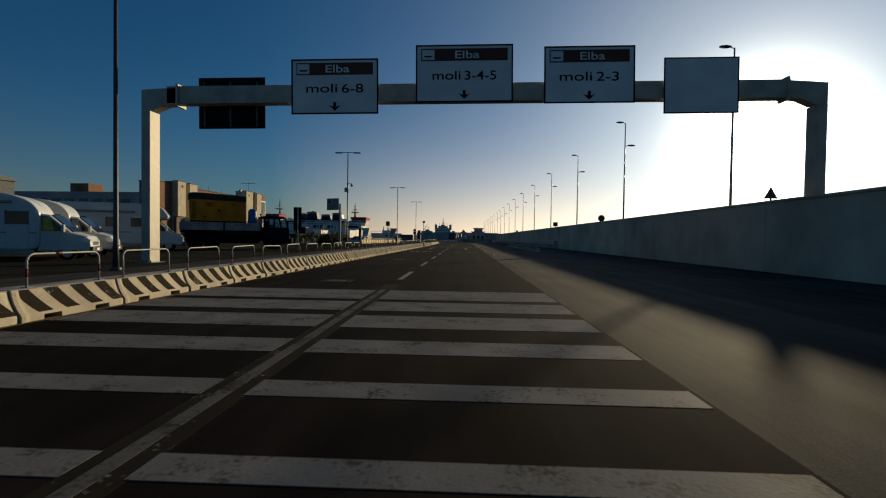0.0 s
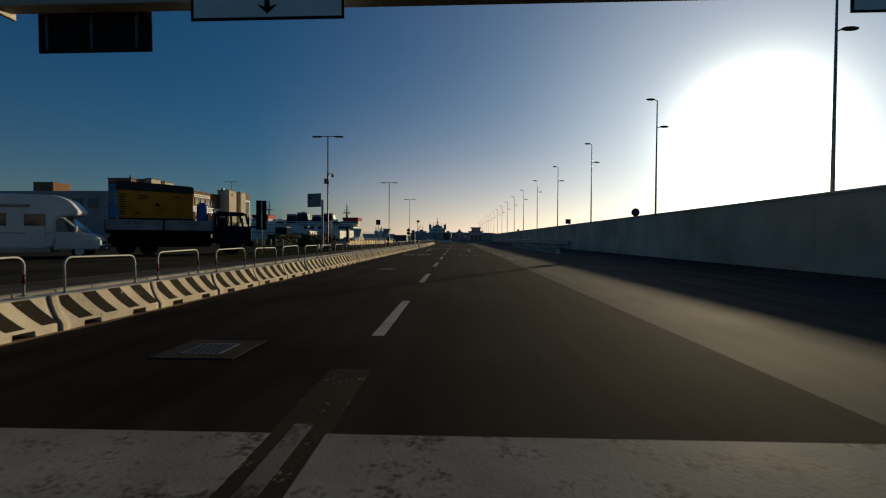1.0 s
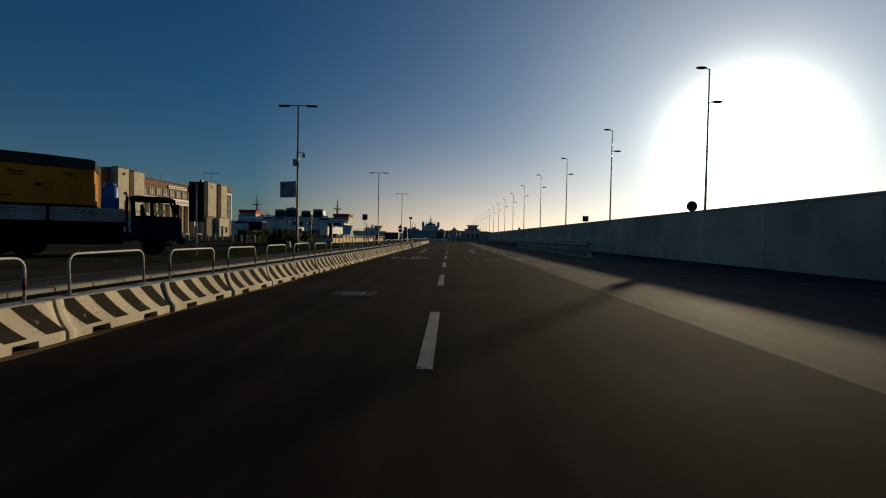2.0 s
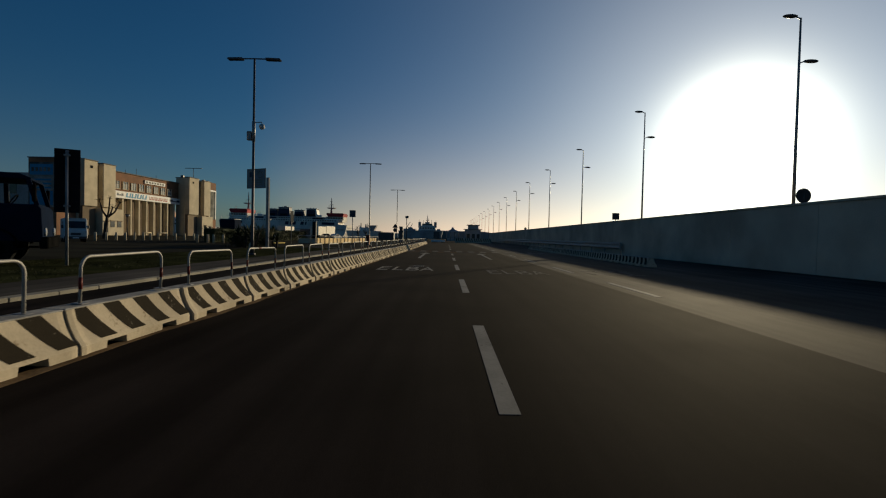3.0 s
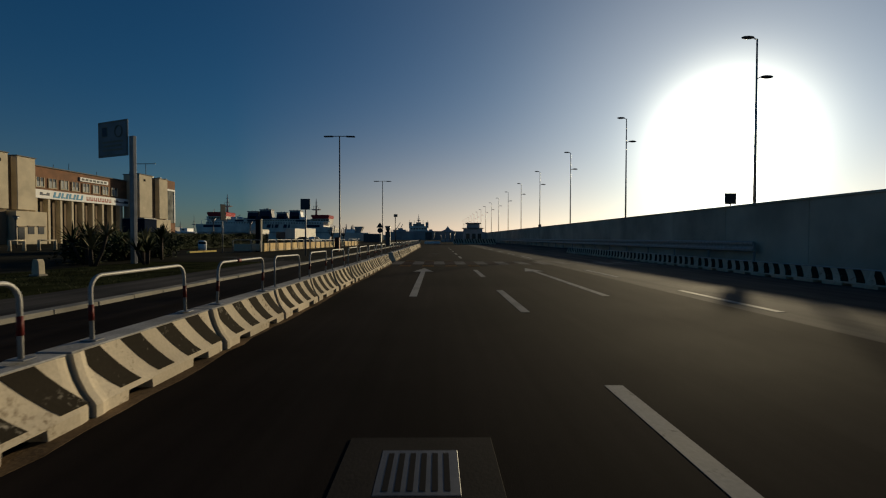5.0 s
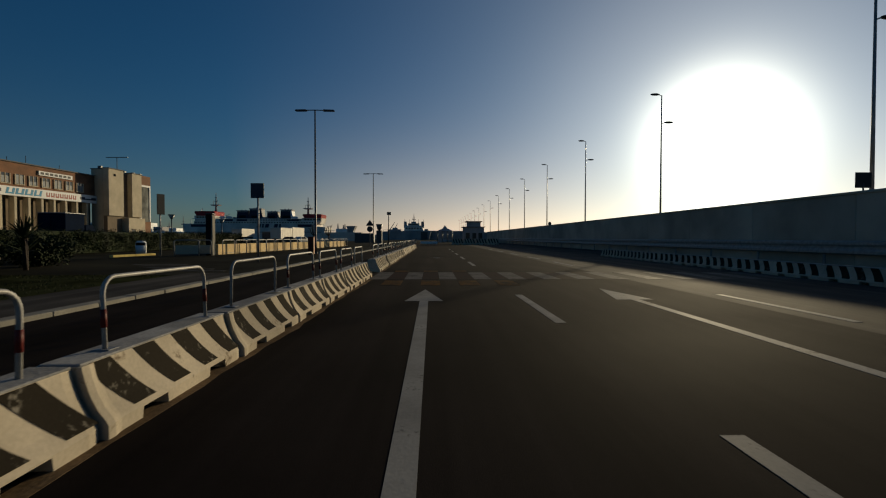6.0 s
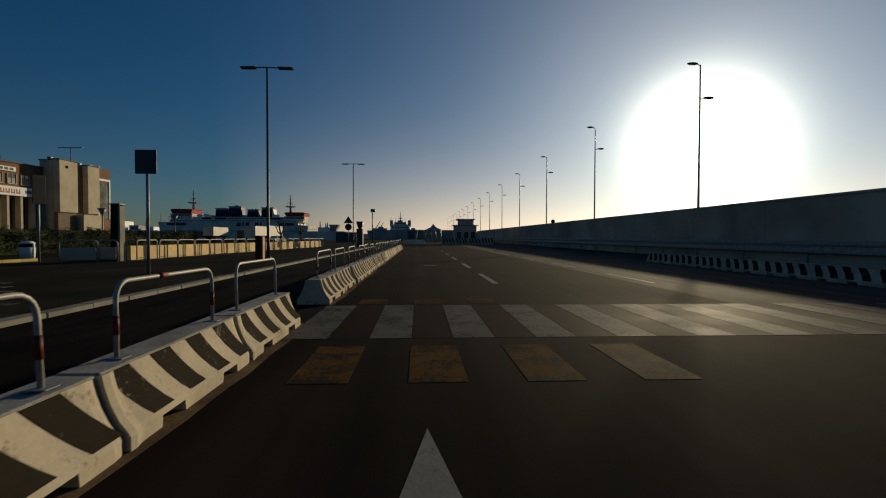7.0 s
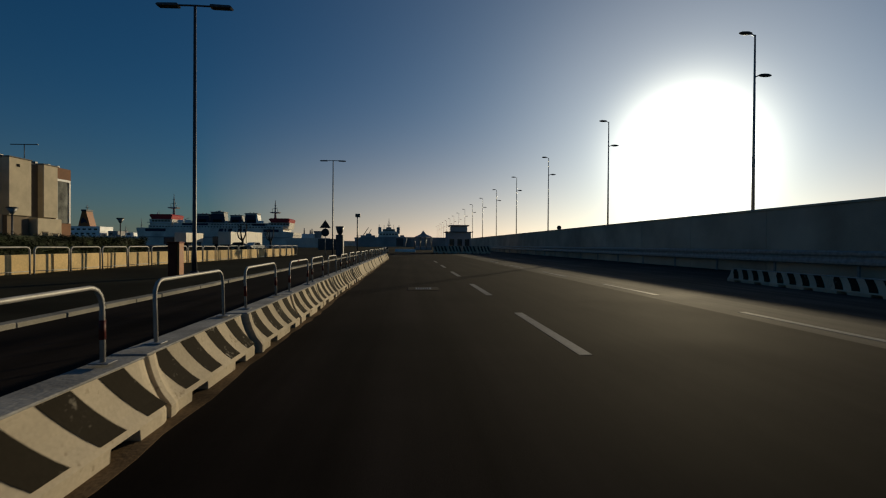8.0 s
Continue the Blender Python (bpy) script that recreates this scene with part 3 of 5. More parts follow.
# ---- the sign gantry over the road ----
RISE = 0.012  # the beam rises a little to the east
gm = pose(0, 19.1, 0.2)
gantry = thing("sign_gantry", gm, "weathered steel sign gantry spanning the road", "gantry")
for x, s in ((-12.95, 1), (13.6, -1)):
    dz = RISE * x
    post = part("post", box(B(), x - 0.18, x + 0.18, -0.1, 0.58, -0.14, 6.2 + dz, 0.025), "gantry", gantry)
    part("corner", prism(B(), [(x - s * 0.24, 6.2 + dz), (x + s * 0.24, 6.2 + dz), (x + s * 0.75, 6.42 + dz), (x + s * 1.3, 6.48 + dz), (x + s * 1.3, 7.14 + dz), (x - s * 0.24, 7.05 + dz)], 0.0, 0.45, "y", 0.02), "gantry", gantry)
    part("flange", box(B(), x + s * 1.28 - 0.05, x + s * 1.28 + 0.05, -0.08, 0.53, 6.36 + dz, 7.26 + dz, 0.01), "gantry", gantry)
    base = part("base_plate", box(B(), x - 0.34, x + 0.34, -0.22, 0.7, -0.19, -0.13, 0.01), "gantry", gantry)
    for bx in (-0.27, -0.09, 0.09, 0.27):
        part("bolt", tube(B(), [(x + bx, -0.16, -0.13), (x + bx, -0.16, -0.05)], 0.025, 6), "steel_dark", base)
part("beam", prism(B(), [(-12.15, 6.46 - 12.15 * RISE), (12.45, 6.46 + 12.45 * RISE), (12.45, 7.18 + 12.45 * RISE), (-12.15, 7.18 - 12.15 * RISE)], 0.0, 0.45, "y", 0.03), "gantry", gantry)


def lane_sign(x0, x1, z0, z1, head, text, label):
    t = thing("lane_sign", gm @ pose((x0 + x1) / 2, -0.152, z0, 0, -0.7, 0), label, "road sign", "signs on the gantry")
    w, h = x1 - x0, z1 - z0
    part("panel", box(B(), -w / 2, w / 2, 0.0, 0.06, 0, h, 0.01), "sign_white", t)
    for q in ((-w / 2 - 0.01, w / 2 + 0.01, h - 0.05, h + 0.01), (-w / 2 - 0.01, w / 2 + 0.01, -0.01, 0.05), (-w / 2 - 0.01, -w / 2 + 0.05, 0.05, h - 0.05), (w / 2 - 0.05, w / 2 + 0.01, 0.05, h - 0.05)):
        part("border", box(B(), q[0], q[1], -0.012, 0.02, q[2], q[3], 0.004), "sign_black", t)
    for x in (-w * 0.3, w * 0.3):
        part("bracket", box(B(), x - 0.05, x + 0.05, 0.06, 0.152, 0.3, h - 0.3), "steel_grey", t)
    strip = part("header", box(B(), -w / 2 + 0.2, w / 2 - 0.2, -0.006, 0.01, h - 0.62, h - 0.14), "sign_brown", t, "dark brown header strip")
    part("symbol", box(B(), -w / 2 + 0.24, -w / 2 + 0.72, -0.012, 0.0, h - 0.57, h - 0.19), "sign_white", strip)
    part("ship_mark", prism(B(), [(-w / 2 + 0.3, h - 0.42), (-w / 2 + 0.36, h - 0.48), (-w / 2 + 0.6, h - 0.48), (-w / 2 + 0.66, h - 0.42)], -0.016, -0.01, "y"), "sign_black", strip)
    letters("header_lettering", head, 0.42, pose(0.1, -0.012, h - 0.38, 90, 0, 0), "sign_white", parent=strip, width=0.95, bold=0.003)
    word, berths = text.split(" ")
    wide = (2.1, 0.3, sum(0.35 if c == "-" else 0.55 for c in berths))
    unit, x = w * 0.66 / sum(wide), -w * 0.33
    letters("lettering", word, 0.5, pose(x + wide[0] * unit / 2, -0.006, h * 0.47, 90, 0, 0), "sign_black", parent=t, width=wide[0] * unit, bold=0.003)
    letters("berth_numbers", berths, 0.5, pose(x + (wide[0] + wide[1] + wide[2] / 2) * unit, -0.006, h * 0.465, 90, 0, 0), "sign_black", parent=t, width=wide[2] * unit, bold=0.003)
    bm = B()
    prism(bm, [(-0.06, 0.46), (0.06, 0.46), (0.06, 0.28), (0.24, 0.34), (0.0, 0.12), (-0.24, 0.34), (-0.06, 0.28)], -0.008, 0.002, "y")
    part("arrow", bm, "sign_black", t)
    return t


lane_sign(-6.92, -3.46, 5.9, 8.05, "Elba", "moli 6-8", "white lane sign with brown header and down arrow")
lane_sign(-1.96, 1.82, 6.38, 8.6, "Elba", "moli 3-4-5", "white lane sign with brown header and down arrow")
lane_sign(3.04, 6.5, 6.36, 8.54, "Elba", "moli 2-3", "white lane sign with brown header and down arrow")
back = thing("blank_sign", gm @ pose(9.0, -0.152, 5.98, 0, -0.7, 0), "pale blank lane sign on the gantry", "road sign", "signs on the gantry")
part("panel", box(B(), -1.38, 1.42, 0, 0.06, 0, 2.12, 0.01), "sign_white", back)
for q in ((-1.39, 1.43, 2.08, 2.13), (-1.39, 1.43, -0.01, 0.04), (-1.39, -1.34, 0.04, 2.08), (1.38, 1.43, 0.04, 2.08)):
    part("border", box(B(), q[0], q[1], -0.01, 0.02, q[2], q[3], 0.004), "sign_black", back)
for x in (-0.9, 0.9):
    part("bracket", box(B(), x - 0.05, x + 0.05, 0.06, 0.152, 0.3, 1.8), "steel_grey", back)
# sign turned to the other carriageway: its dark ribbed back
rev = thing("reversed_sign", gm @ pose(-9.7, 0.53, 5.45, 0, -0.7, 0), "dark ribbed back of a sign facing the other way", "road sign", "signs on the gantry")
part("panel", box(B(), -1.38, 1.42, 0.0, 0.05, 0, 2.1, 0.01), "sign_black", rev)
for x in (-1.1, 0.0, 1.1):
    part("rib", box(B(), x - 0.03, x + 0.03, -0.08, 0.0, 0.05, 1.9), "steel_dark", rev)


# ---- free-standing signs ----
def pole_sign(m, label, w, z0, z1, mat="sign_back"):
    t = thing("road_sign", m, label, "road sign")
    part("pole", tube(B(), [(0, 0, 0), (0, 0, z1 - 0.05)], 0.045, 8), "steel_grey", t)
    part("panel", box(B(), -w / 2, w / 2, -0.09, -0.05, z0, z1, 0.012), mat, t)
    for z in (z0 + 0.2, z1 - 0.2):
        part("clamp", box(B(), -0.08, 0.08, -0.055, 0.05, z - 0.03, z + 0.03, 0.005), "steel_grey", t)
    return t


pole_sign(pose(-14.1, 40.2, 0.06, 0, 0, 208), "tall dark sign seen from behind on a thin pole", 0.66, 1.65, 3.62, "sign_black")
pole_sign(pose(-11.58, 72.8, 0.06), "dark square sign on a thin grey pole", 0.6, 2.92, 3.6, "sign_blue")
pole_sign(pose(-19.9, 79.8, 0.06, 0, 0, 66), "narrow dark sign on a thin pole", 0.5, 2.5, 3.72)
board = thing("info_board", pose(-16.58, 63.57, 0.06, 0, 0, -24.5) @ Matrix.Scale(1.125, 4), "grey information board carried on one flat post", "road sign")
part("post", box(B(), -0.12, 0.12, -0.05, 0.09, 0, 4.95, 0.015), "steel_grey", board)
panel = part("panel", box(B(), -1.9, -0.1, -0.12, -0.07, 4.2, 5.6, 0.012), "board_grey", board, "grey-blue panel with faint marks")
for q in ((-1.86, -0.14, 5.53, 5.57), (-1.86, -0.14, 4.23, 4.27), (-1.86, -1.82, 4.27, 5.53), (-0.18, -0.14, 4.27, 5.53)):
    part("border", box(B(), q[0], q[1], -0.126, -0.118, q[2], q[3]), "kerb", panel)
part("symbol", box(B(), -1.66, -1.3, -0.126, -0.118, 4.98, 5.4), "kerb", panel)
part("symbol_field", box(B(), -1.62, -1.34, -0.13, -0.126, 5.02, 5.36), "sign_blue", panel)
part("ring", tube(B(), [(-0.62 + 0.22 * math.cos(k * math.pi / 8), -0.124, 5.17 + 0.22 * math.sin(k * math.pi / 8)) for k in range(17)], 0.026, 5), "kerb", panel)
for z, w in ((4.78, 1.3), (4.62, 1.1), (4.46, 1.2)):
    part("lettering_bar", box(B(), -1.0 - w / 2, -1.0 + w / 2, -0.126, -0.118, z - 0.04, z + 0.04), "kerb", panel)
warn = thing("warning_sign", pose(-11.3, 110, 0.06), "dark triangular and round signs on one pole", "road sign")
part("pole", tube(B(), [(0, 0, 0), (0, 0, 3.15)], 0.04), "steel_grey", warn)
part("triangle", prism(B(), [(-0.5, 2.6), (0.5, 2.6), (0, 3.35)], -0.08, -0.04, "y"), "sign_back", warn)
part("disc", tube(B(), [(0, -0.08, 2.2), (0, -0.04, 2.2)], 0.36, 16), "sign_back", warn)
# signs on the coping of the wall, seen from behind
disc = thing("round_sign", pose(12.98, 46.1, 3.01), "dark back of a round sign on the wall", "road sign", "signs on the wall")
part("stem", tube(B(), [(0, 0, 0), (0, 0, 0.4)], 0.04), "steel_dark", disc)
part("disc", tube(B(), [(0, -0.02, 0.32), (0, 0.02, 0.32)], 0.32, 18), "sign_back", disc)
sq = thing("square_sign", pose(12.98, 68.9, 3.01), "dark back of a square sign on the wall", "road sign", "signs on the wall")
part("stem", tube(B(), [(0, 0, 0), (0, 0, 0.3)], 0.03), "steel_dark", sq)
part("panel", box(B(), -0.32, 0.32, -0.02, 0.02, 0.12, 0.72, 0.01), "sign_back", sq)
tri_s = thing("triangle_sign", pose(13.6, 22.0, 0.0), "dark back of a triangular sign behind the wall", "road sign", "signs on the wall")
part("stem", tube(B(), [(0, 0, 0), (0, 0, 3.3)], 0.04), "steel_dark", tri_s)
part("triangle", prism(B(), [(-0.3, 3.2), (0.3, 3.2), (0, 3.72)], -0.02, 0.02, "y"), "sign_back", tri_s)
lid = thing("round_sign", pose(12.98, 118.3, 3.01), "low dark round-topped sign on the wall", "road sign", "signs on the wall")
part("disc", tube(B(), [(0, -0.02, 0.2), (0, 0.02, 0.2)], 0.25, 16), "sign_back", lid)
part("stem", tube(B(), [(0, 0, 0), (0, 0, 0.2)], 0.03), "steel_dark", lid)


# ---- vehicles ----
def wheel(name, parent, x, y, r, w, side, hub="rim"):
    t = part(name, tube(B(), [(x - side * w, y, r), (x - side * 0.04, y, r), (x, y, r)], r, 20, r * 0.96), "tyre", parent)
    part("rim", tube(B(), [(x - side * 0.02, y, r), (x + side * 0.012, y, r)], r * 0.58, 14), hub, t)
    return t


def motorhome(m, label, over_cab, curtain="board_grey"):
    """Length along +y (nose at y = 0 looking to +y), width along x."""
    t = thing("motorhome", m, label, "motorhome", "parked motorhomes")
    if over_cab:
        outline = [(-6.4, 0.45), (-6.45, 2.85), (-6.3, 3.05), (-1.3, 3.08), (-0.8, 2.85), (-0.42, 2.3), (-0.5, 2.12), (-1.35, 2.02), (-1.4, 0.45)]
    else:
        outline = [(-6.4, 0.45), (-6.45, 2.7), (-6.3, 2.88), (-2.4, 2.88), (-1.7, 2.6), (-1.35, 2.12), (-1.4, 0.45)]
    part("living_body", prism(B(), rounded(outline, 0.45), -1.1, 1.1, "x", 0.12), "van_white", t)
    part("cab", prism(B(), [(-1.5, 0.4), (-1.5, 2.08), (-1.05, 2.0), (-0.28, 1.25), (0.28, 1.08), (0.42, 0.85), (0.45, 0.4)], -0.98, 0.98, "x", 0.1), "van_white", t)
    part("windscreen", prism(B(), [(-1.02, 1.99), (-0.26, 1.26), (-0.24, 1.29), (-1.0, 2.03)], -0.82, 0.82, "x"), "glass", t)
    part("bumper", box(B(), -0.97, 0.97, 0.3, 0.52, 0.35, 0.62, 0.05, 2), "steel_dark", t)
    for s in (-1, 1):
        w = part("side_window", prism(B(), [(-1.35, 1.3), (-1.35, 1.95), (-1.1, 1.93), (-0.45, 1.3)], s * 0.985, s * 0.995, "x"), "glass", t)
        part("curtain", prism(B(), [(-1.3, 1.33), (-1.3, 1.9), (-1.05, 1.88), (-0.9, 1.33)], s * 0.993, s * 0.999, "x"), curtain, w, "drawn curtain")
        part("mirror", box(B(), s * 1.0, s * 1.2, -0.62, -0.5, 1.25, 1.6, 0.03), "van_white", t)
        part("headlight", prism(B(), [(0.05, 0.85), (0.36, 0.78), (0.4, 0.92), (0.2, 1.06)], s * 0.7, s * 0.995, "x"), "headlamp", t)
        for y0, y1 in ((-5.9, -4.9), (-3.9, -3.2), (-2.55, -1.75)):
            part("side_window", box(B(), s * 1.095, s * 1.125, y0, y1, 1.55, 2.15, 0.02), "glass", t)
        part("trim_line", box(B(), s * 1.095, s * 1.108, -6.3, -1.5, 1.18, 1.24), "steel_grey", t)
        wheel("front_wheel", t, s * 0.96, -0.45, 0.34, 0.22, s)
        wheel("rear_wheel", t, s * 1.0, -5.0, 0.34, 0.22, s)
    part("grille", box(B(), -0.55, 0.55, 0.36, 0.44, 0.68, 0.84, 0.01), "steel_dark", t)
    part("number_plate", box(B(), -0.26, 0.26, 0.515, 0.53, 0.44, 0.55), "banner_white", t)
    part("awning_case", box(B(), 1.09, 1.2, -5.9, -2.3, 2.45, 2.58, 0.03), "steel_grey", t)
    part("rear_light", box(B(), 0.85, 1.0, -6.47, -6.42, 0.9, 1.25), "red_band", t)
    part("rear_light", box(B(), -1.0, -0.85, -6.47, -6.42, 0.9, 1.25), "red_band", t)
    for x in (-0.45, 0.3):
        part("wiper", tube(B(), [(x, -0.22, 1.3), (x + 0.35, -0.45, 1.55)], 0.012, 5), "chassis", t)
    part("skirt", box(B(), -1.05, 1.05, -6.2, -1.6, 0.28, 0.5, 0.02), "steel_grey", t)
    part("door", box(B(), 1.095, 1.12, -2.5, -1.75, 0.5, 2.2, 0.02), "van_white", t)
    part("roof_vent", box(B(), -0.3, 0.3, -4.2, -3.6, 2.88, 3.02, 0.03), "steel_grey", t)
    return t


motorhome(pose(-16.8, 20.6, 0.06, 0, 0, -62) @ Matrix.Scale(0.95, 4), "white motorhome with a streamlined roof and yellow curtains", False, "curtain")
motorhome(pose(-17.9, 23.4, 0.06, 0, 0, -62) @ Matrix.Scale(0.95, 4), "white motorhome with a streamlined roof", False)
motorhome(pose(-20.6, 33.7, 0.06, 0, 0, -62) @ Matrix.Scale(1.05, 4), "white motorhome with a bed over the cab", True)


def flatbed_truck(m):
    """Nose to +y, width along x."""
    t = thing("flatbed_truck", m, "dark flatbed truck with grey side boards and navy cab", "truck")
    part("chassis", box(B(), -0.55, 0.55, -3.8, 3.6, 0.7, 1.05, 0.02), "chassis", t)
    part("deck", box(B(), -1.25, 1.25, -3.88, 1.7, 1.3, 1.54, 0.02), "chassis", t)
    part("underbody", box(B(), -1.1, 1.1, -3.6, 1.6, 0.5, 1.3, 0.05), "chassis", t)
    part("tail_board", box(B(), -1.25, 1.25, -3.93, -3.88, 1.5, 2.1, 0.01), "bed_grey", t)
    for s in (-1, 1):
        for y0, y1 in ((-3.86, -1.03), (-0.93, 1.66)):
            b = part("side_board", box(B(), s * 1.22, s * 1.27, y0, y1, 1.5, 2.1, 0.012), "bed_grey", t, "scuffed grey side board")
            part("rib", box(B(), s * 1.268, s * 1.285, y0 + 0.04, y1 - 0.04, 1.78, 1.81), "bed_grey", b)
            for k in range(4):
                part("lettering_bar", box(B(), s * 1.268, s * 1.276, y0 + 0.75 + k * 0.3, y0 + 0.95 + k * 0.3, 1.95, 2.01), "steel_dark", b)
            for k in range(5):
                part("lettering_bar", box(B(), s * 1.268, s * 1.276, y0 + 0.8 + k * 0.24, y0 + 0.97 + k * 0.24, 1.85, 1.89), "steel_dark", b)
        part("side_post", box(B(), s * 1.2, s * 1.29, -1.03, -0.93, 1.3, 2.15, 0.01), "chassis", t)
        for y in (-2.9, -1.75, 2.85):
            wheel("wheel", t, s * 1.2, y, 0.5, 0.34, s, "chassis")
        part("mudguard", prism(B(), [(y + 2.85, z + 0.5) for y, z in arc(0, 0, 0.62, 170, 10, 8)] + [(y + 2.85, z + 0.5) for y, z in arc(0, 0, 0.56, 10, 170, 8)], s * 0.85, s * 1.24, "x"), "chassis", t)
        part("side_guard", box(B(), s * 1.15, s * 1.2, -1.1, 1.5, 0.75, 0.95, 0.01), "chassis", t)
    # cab with open window bays, so that the sky shows through
    cab = part("cab", prism(B(), [(1.95, 0.7), (1.95, 1.82), (3.86, 1.82), (3.95, 1.7), (4.0, 0.7)], -1.22, 1.22, "x", 0.05), "cab_blue", t, "navy painted cab")
    part("cab_roof", prism(B(), [(1.88, 2.55), (1.9, 2.68), (2.15, 2.74), (3.45, 2.72), (3.72, 2.6), (3.7, 2.55)], -1.2, 1.2, "x", 0.03), "cab_blue", cab)
    for s in (-1, 1):
        for q in ([(1.95, 1.8), (2.12, 1.8), (2.08, 2.56), (1.93, 2.56)], [(2.72, 1.8), (2.84, 1.8), (2.82, 2.56), (2.7, 2.56)], [(3.78, 1.8), (3.9, 1.8), (3.7, 2.56), (3.58, 2.56)]):
            part("pillar", prism(B(), q, s * 1.1, s * 1.2, "x"), "cab_blue", cab)
        for q in ([(2.12, 1.82), (2.72, 1.82), (2.7, 2.55), (2.08, 2.55)], [(2.84, 1.82), (3.78, 1.82), (3.58, 2.55), (2.82, 2.55)]):
            part("side_window", prism(B(), q, s * 1.14, s * 1.15, "x"), "clear_glass", cab).visible_shadow = False
        part("mirror", box(B(), s * 1.26, s * 1.38, 3.75, 3.85, 1.9, 2.4, 0.02), "chassis", cab)
        part("mirror_arm", tube(B(), [(s * 1.18, 3.8, 2.42), (s * 1.33, 3.8, 2.42)], 0.015, 6), "chassis", cab)
        part("headlight", tube(B(), [(s * 0.9, 3.98, 1.0), (s * 0.9, 4.04, 1.0)], 0.12, 12), "headlamp", cab)
        part("seat", prism(B(), [(2.3, 1.3), (2.3, 2.35), (2.42, 2.35), (2.5, 1.85), (2.95, 1.85), (2.95, 1.3)], s * 0.25, s * 0.85, "x", 0.05), "chassis", cab)
        part("door_seam", box(B(), s * 1.218, s * 1.226, 2.76, 2.79, 0.9, 1.8), "chassis", cab)
        part("step", box(B(), s * 1.05, s * 1.2, 3.2, 3.6, 0.45, 0.52, 0.01), "chassis", cab)
    for x in (-1.12, 0.0, 1.12):
        part("rear_pillar", box(B(), x - 0.06, x + 0.06, 1.95, 2.03, 1.8, 2.56), "cab_blue", cab)
    part("steering_wheel", tube(B(), [(0.5 + 0.22 * math.cos(a), 3.2 + 0.1 * math.sin(a), 1.95 + 0.16 * math.sin(a)) for a in [k * math.pi / 6 for k in range(13)]], 0.02, 6), "chassis", cab)
    part("bumper", box(B(), -1.22, 1.22, 3.9, 4.12, 0.5, 0.85, 0.03), "chassis", t)
    part("exhaust", tube(B(), [(1.0, 1.8, 0.9), (1.0, 1.8, 2.75), (1.05, 1.7, 2.85)], 0.07), "steel_dark", t)
    part("headboard", box(B(), -1.2, 1.2, 1.7, 1.76, 1.5, 2.5, 0.02), "bed_grey", t)
    return t


base = pose(-18.83, 38.87, 0.06, 0, 0, -57) @ Matrix.Scale(1.026, 4)
flatbed_truck(base)
skip = thing("skip_container", base @ pose(0, -1.3, 1.55), "rusty orange steel container with dark tarpaulin on a truck", "container")
part("shell", prism(B(), [(-1.9, 0.0), (-1.98, 2.55), (1.9, 2.55), (1.9, 0.0)], -1.15, 1.15, "x", 0.02), "orange", skip)
part("tarpaulin", prism(B(), [(-2.03, 2.28), (-2.05, 2.72), (-1.8, 2.78), (0.2, 2.72), (1.8, 2.64), (1.94, 2.58), (1.94, 2.2)], -1.2, 1.2, "x", 0.03), "tarp", skip, "dark sheet over the top")
part("sill", box(B(), -1.18, 1.18, -1.93, 1.93, 0.0, 0.66, 0.02), "chassis", skip)
for s in (-1, 1):
    for k in range(9):
        part("vent_bar", box(B(), s * 1.15, s * 1.163, -1.88, -1.6, 0.85 + k * 0.14, 0.9 + k * 0.14), "chassis", skip)
    for y, z, w, h in ((0.0, 1.45, 0.2, 0.07), (-1.0, 0.95, 0.3, 0.03), (-0.7, 1.95, 0.5, 0.03), (-0.7, 1.82, 0.4, 0.025), (1.0, 1.95, 0.25, 0.025)):
        part("mark", box(B(), s * 1.15, s * 1.16, y - w / 2, y + w / 2, z - h, z + h), "chassis", skip)
    for y in (-1.2, 0.55, 1.5):
        part("seam", box(B(), s * 1.15, s * 1.158, y, y + 0.02, 0.66, 2.2), "orange", skip)
drum = thing("blue_drum", base @ pose(0.75, 1.15, 1.55), "tall blue plastic drum on the truck bed", "drum")
part("shell", tube(B(), [(0, 0, 0), (0, 0, 0.1), (0, 0, 1.45), (0, 0, 1.6)], 0.36, 16, 0.32), "barrel_blue", drum)
part("lid", tube(B(), [(0, 0, 1.6), (0, 0, 1.7)], 0.24, 16, 0.22), "barrel_blue", drum)

van = thing("white_van", pose(-34.3, 66.6, 0.06, 0, 0, -137) @ Matrix.Scale(0.82, 4), "white van parked in the yard", "van")
part("body", prism(B(), [(-3.4, 0.4), (-3.45, 2.3), (-3.2, 2.5), (-0.05, 2.5), (0.22, 1.4), (0.4, 1.2), (0.45, 0.4)], -1.0, 1.0, "x", 0.08), "van_white", van)
part("bumper", box(B(), -0.98, 0.98, 0.4, 0.52, 0.35, 0.62, 0.04), "steel_dark", van)
part("grille", box(B(), -0.42, 0.42, 0.42, 0.46, 0.74, 0.98, 0.01), "steel_dark", van)
part("windscreen", prism(B(), [(0.02, 2.2), (0.2, 1.48), (0.24, 1.49), (0.06, 2.21)], -0.84, 0.84, "x"), "glass", van)
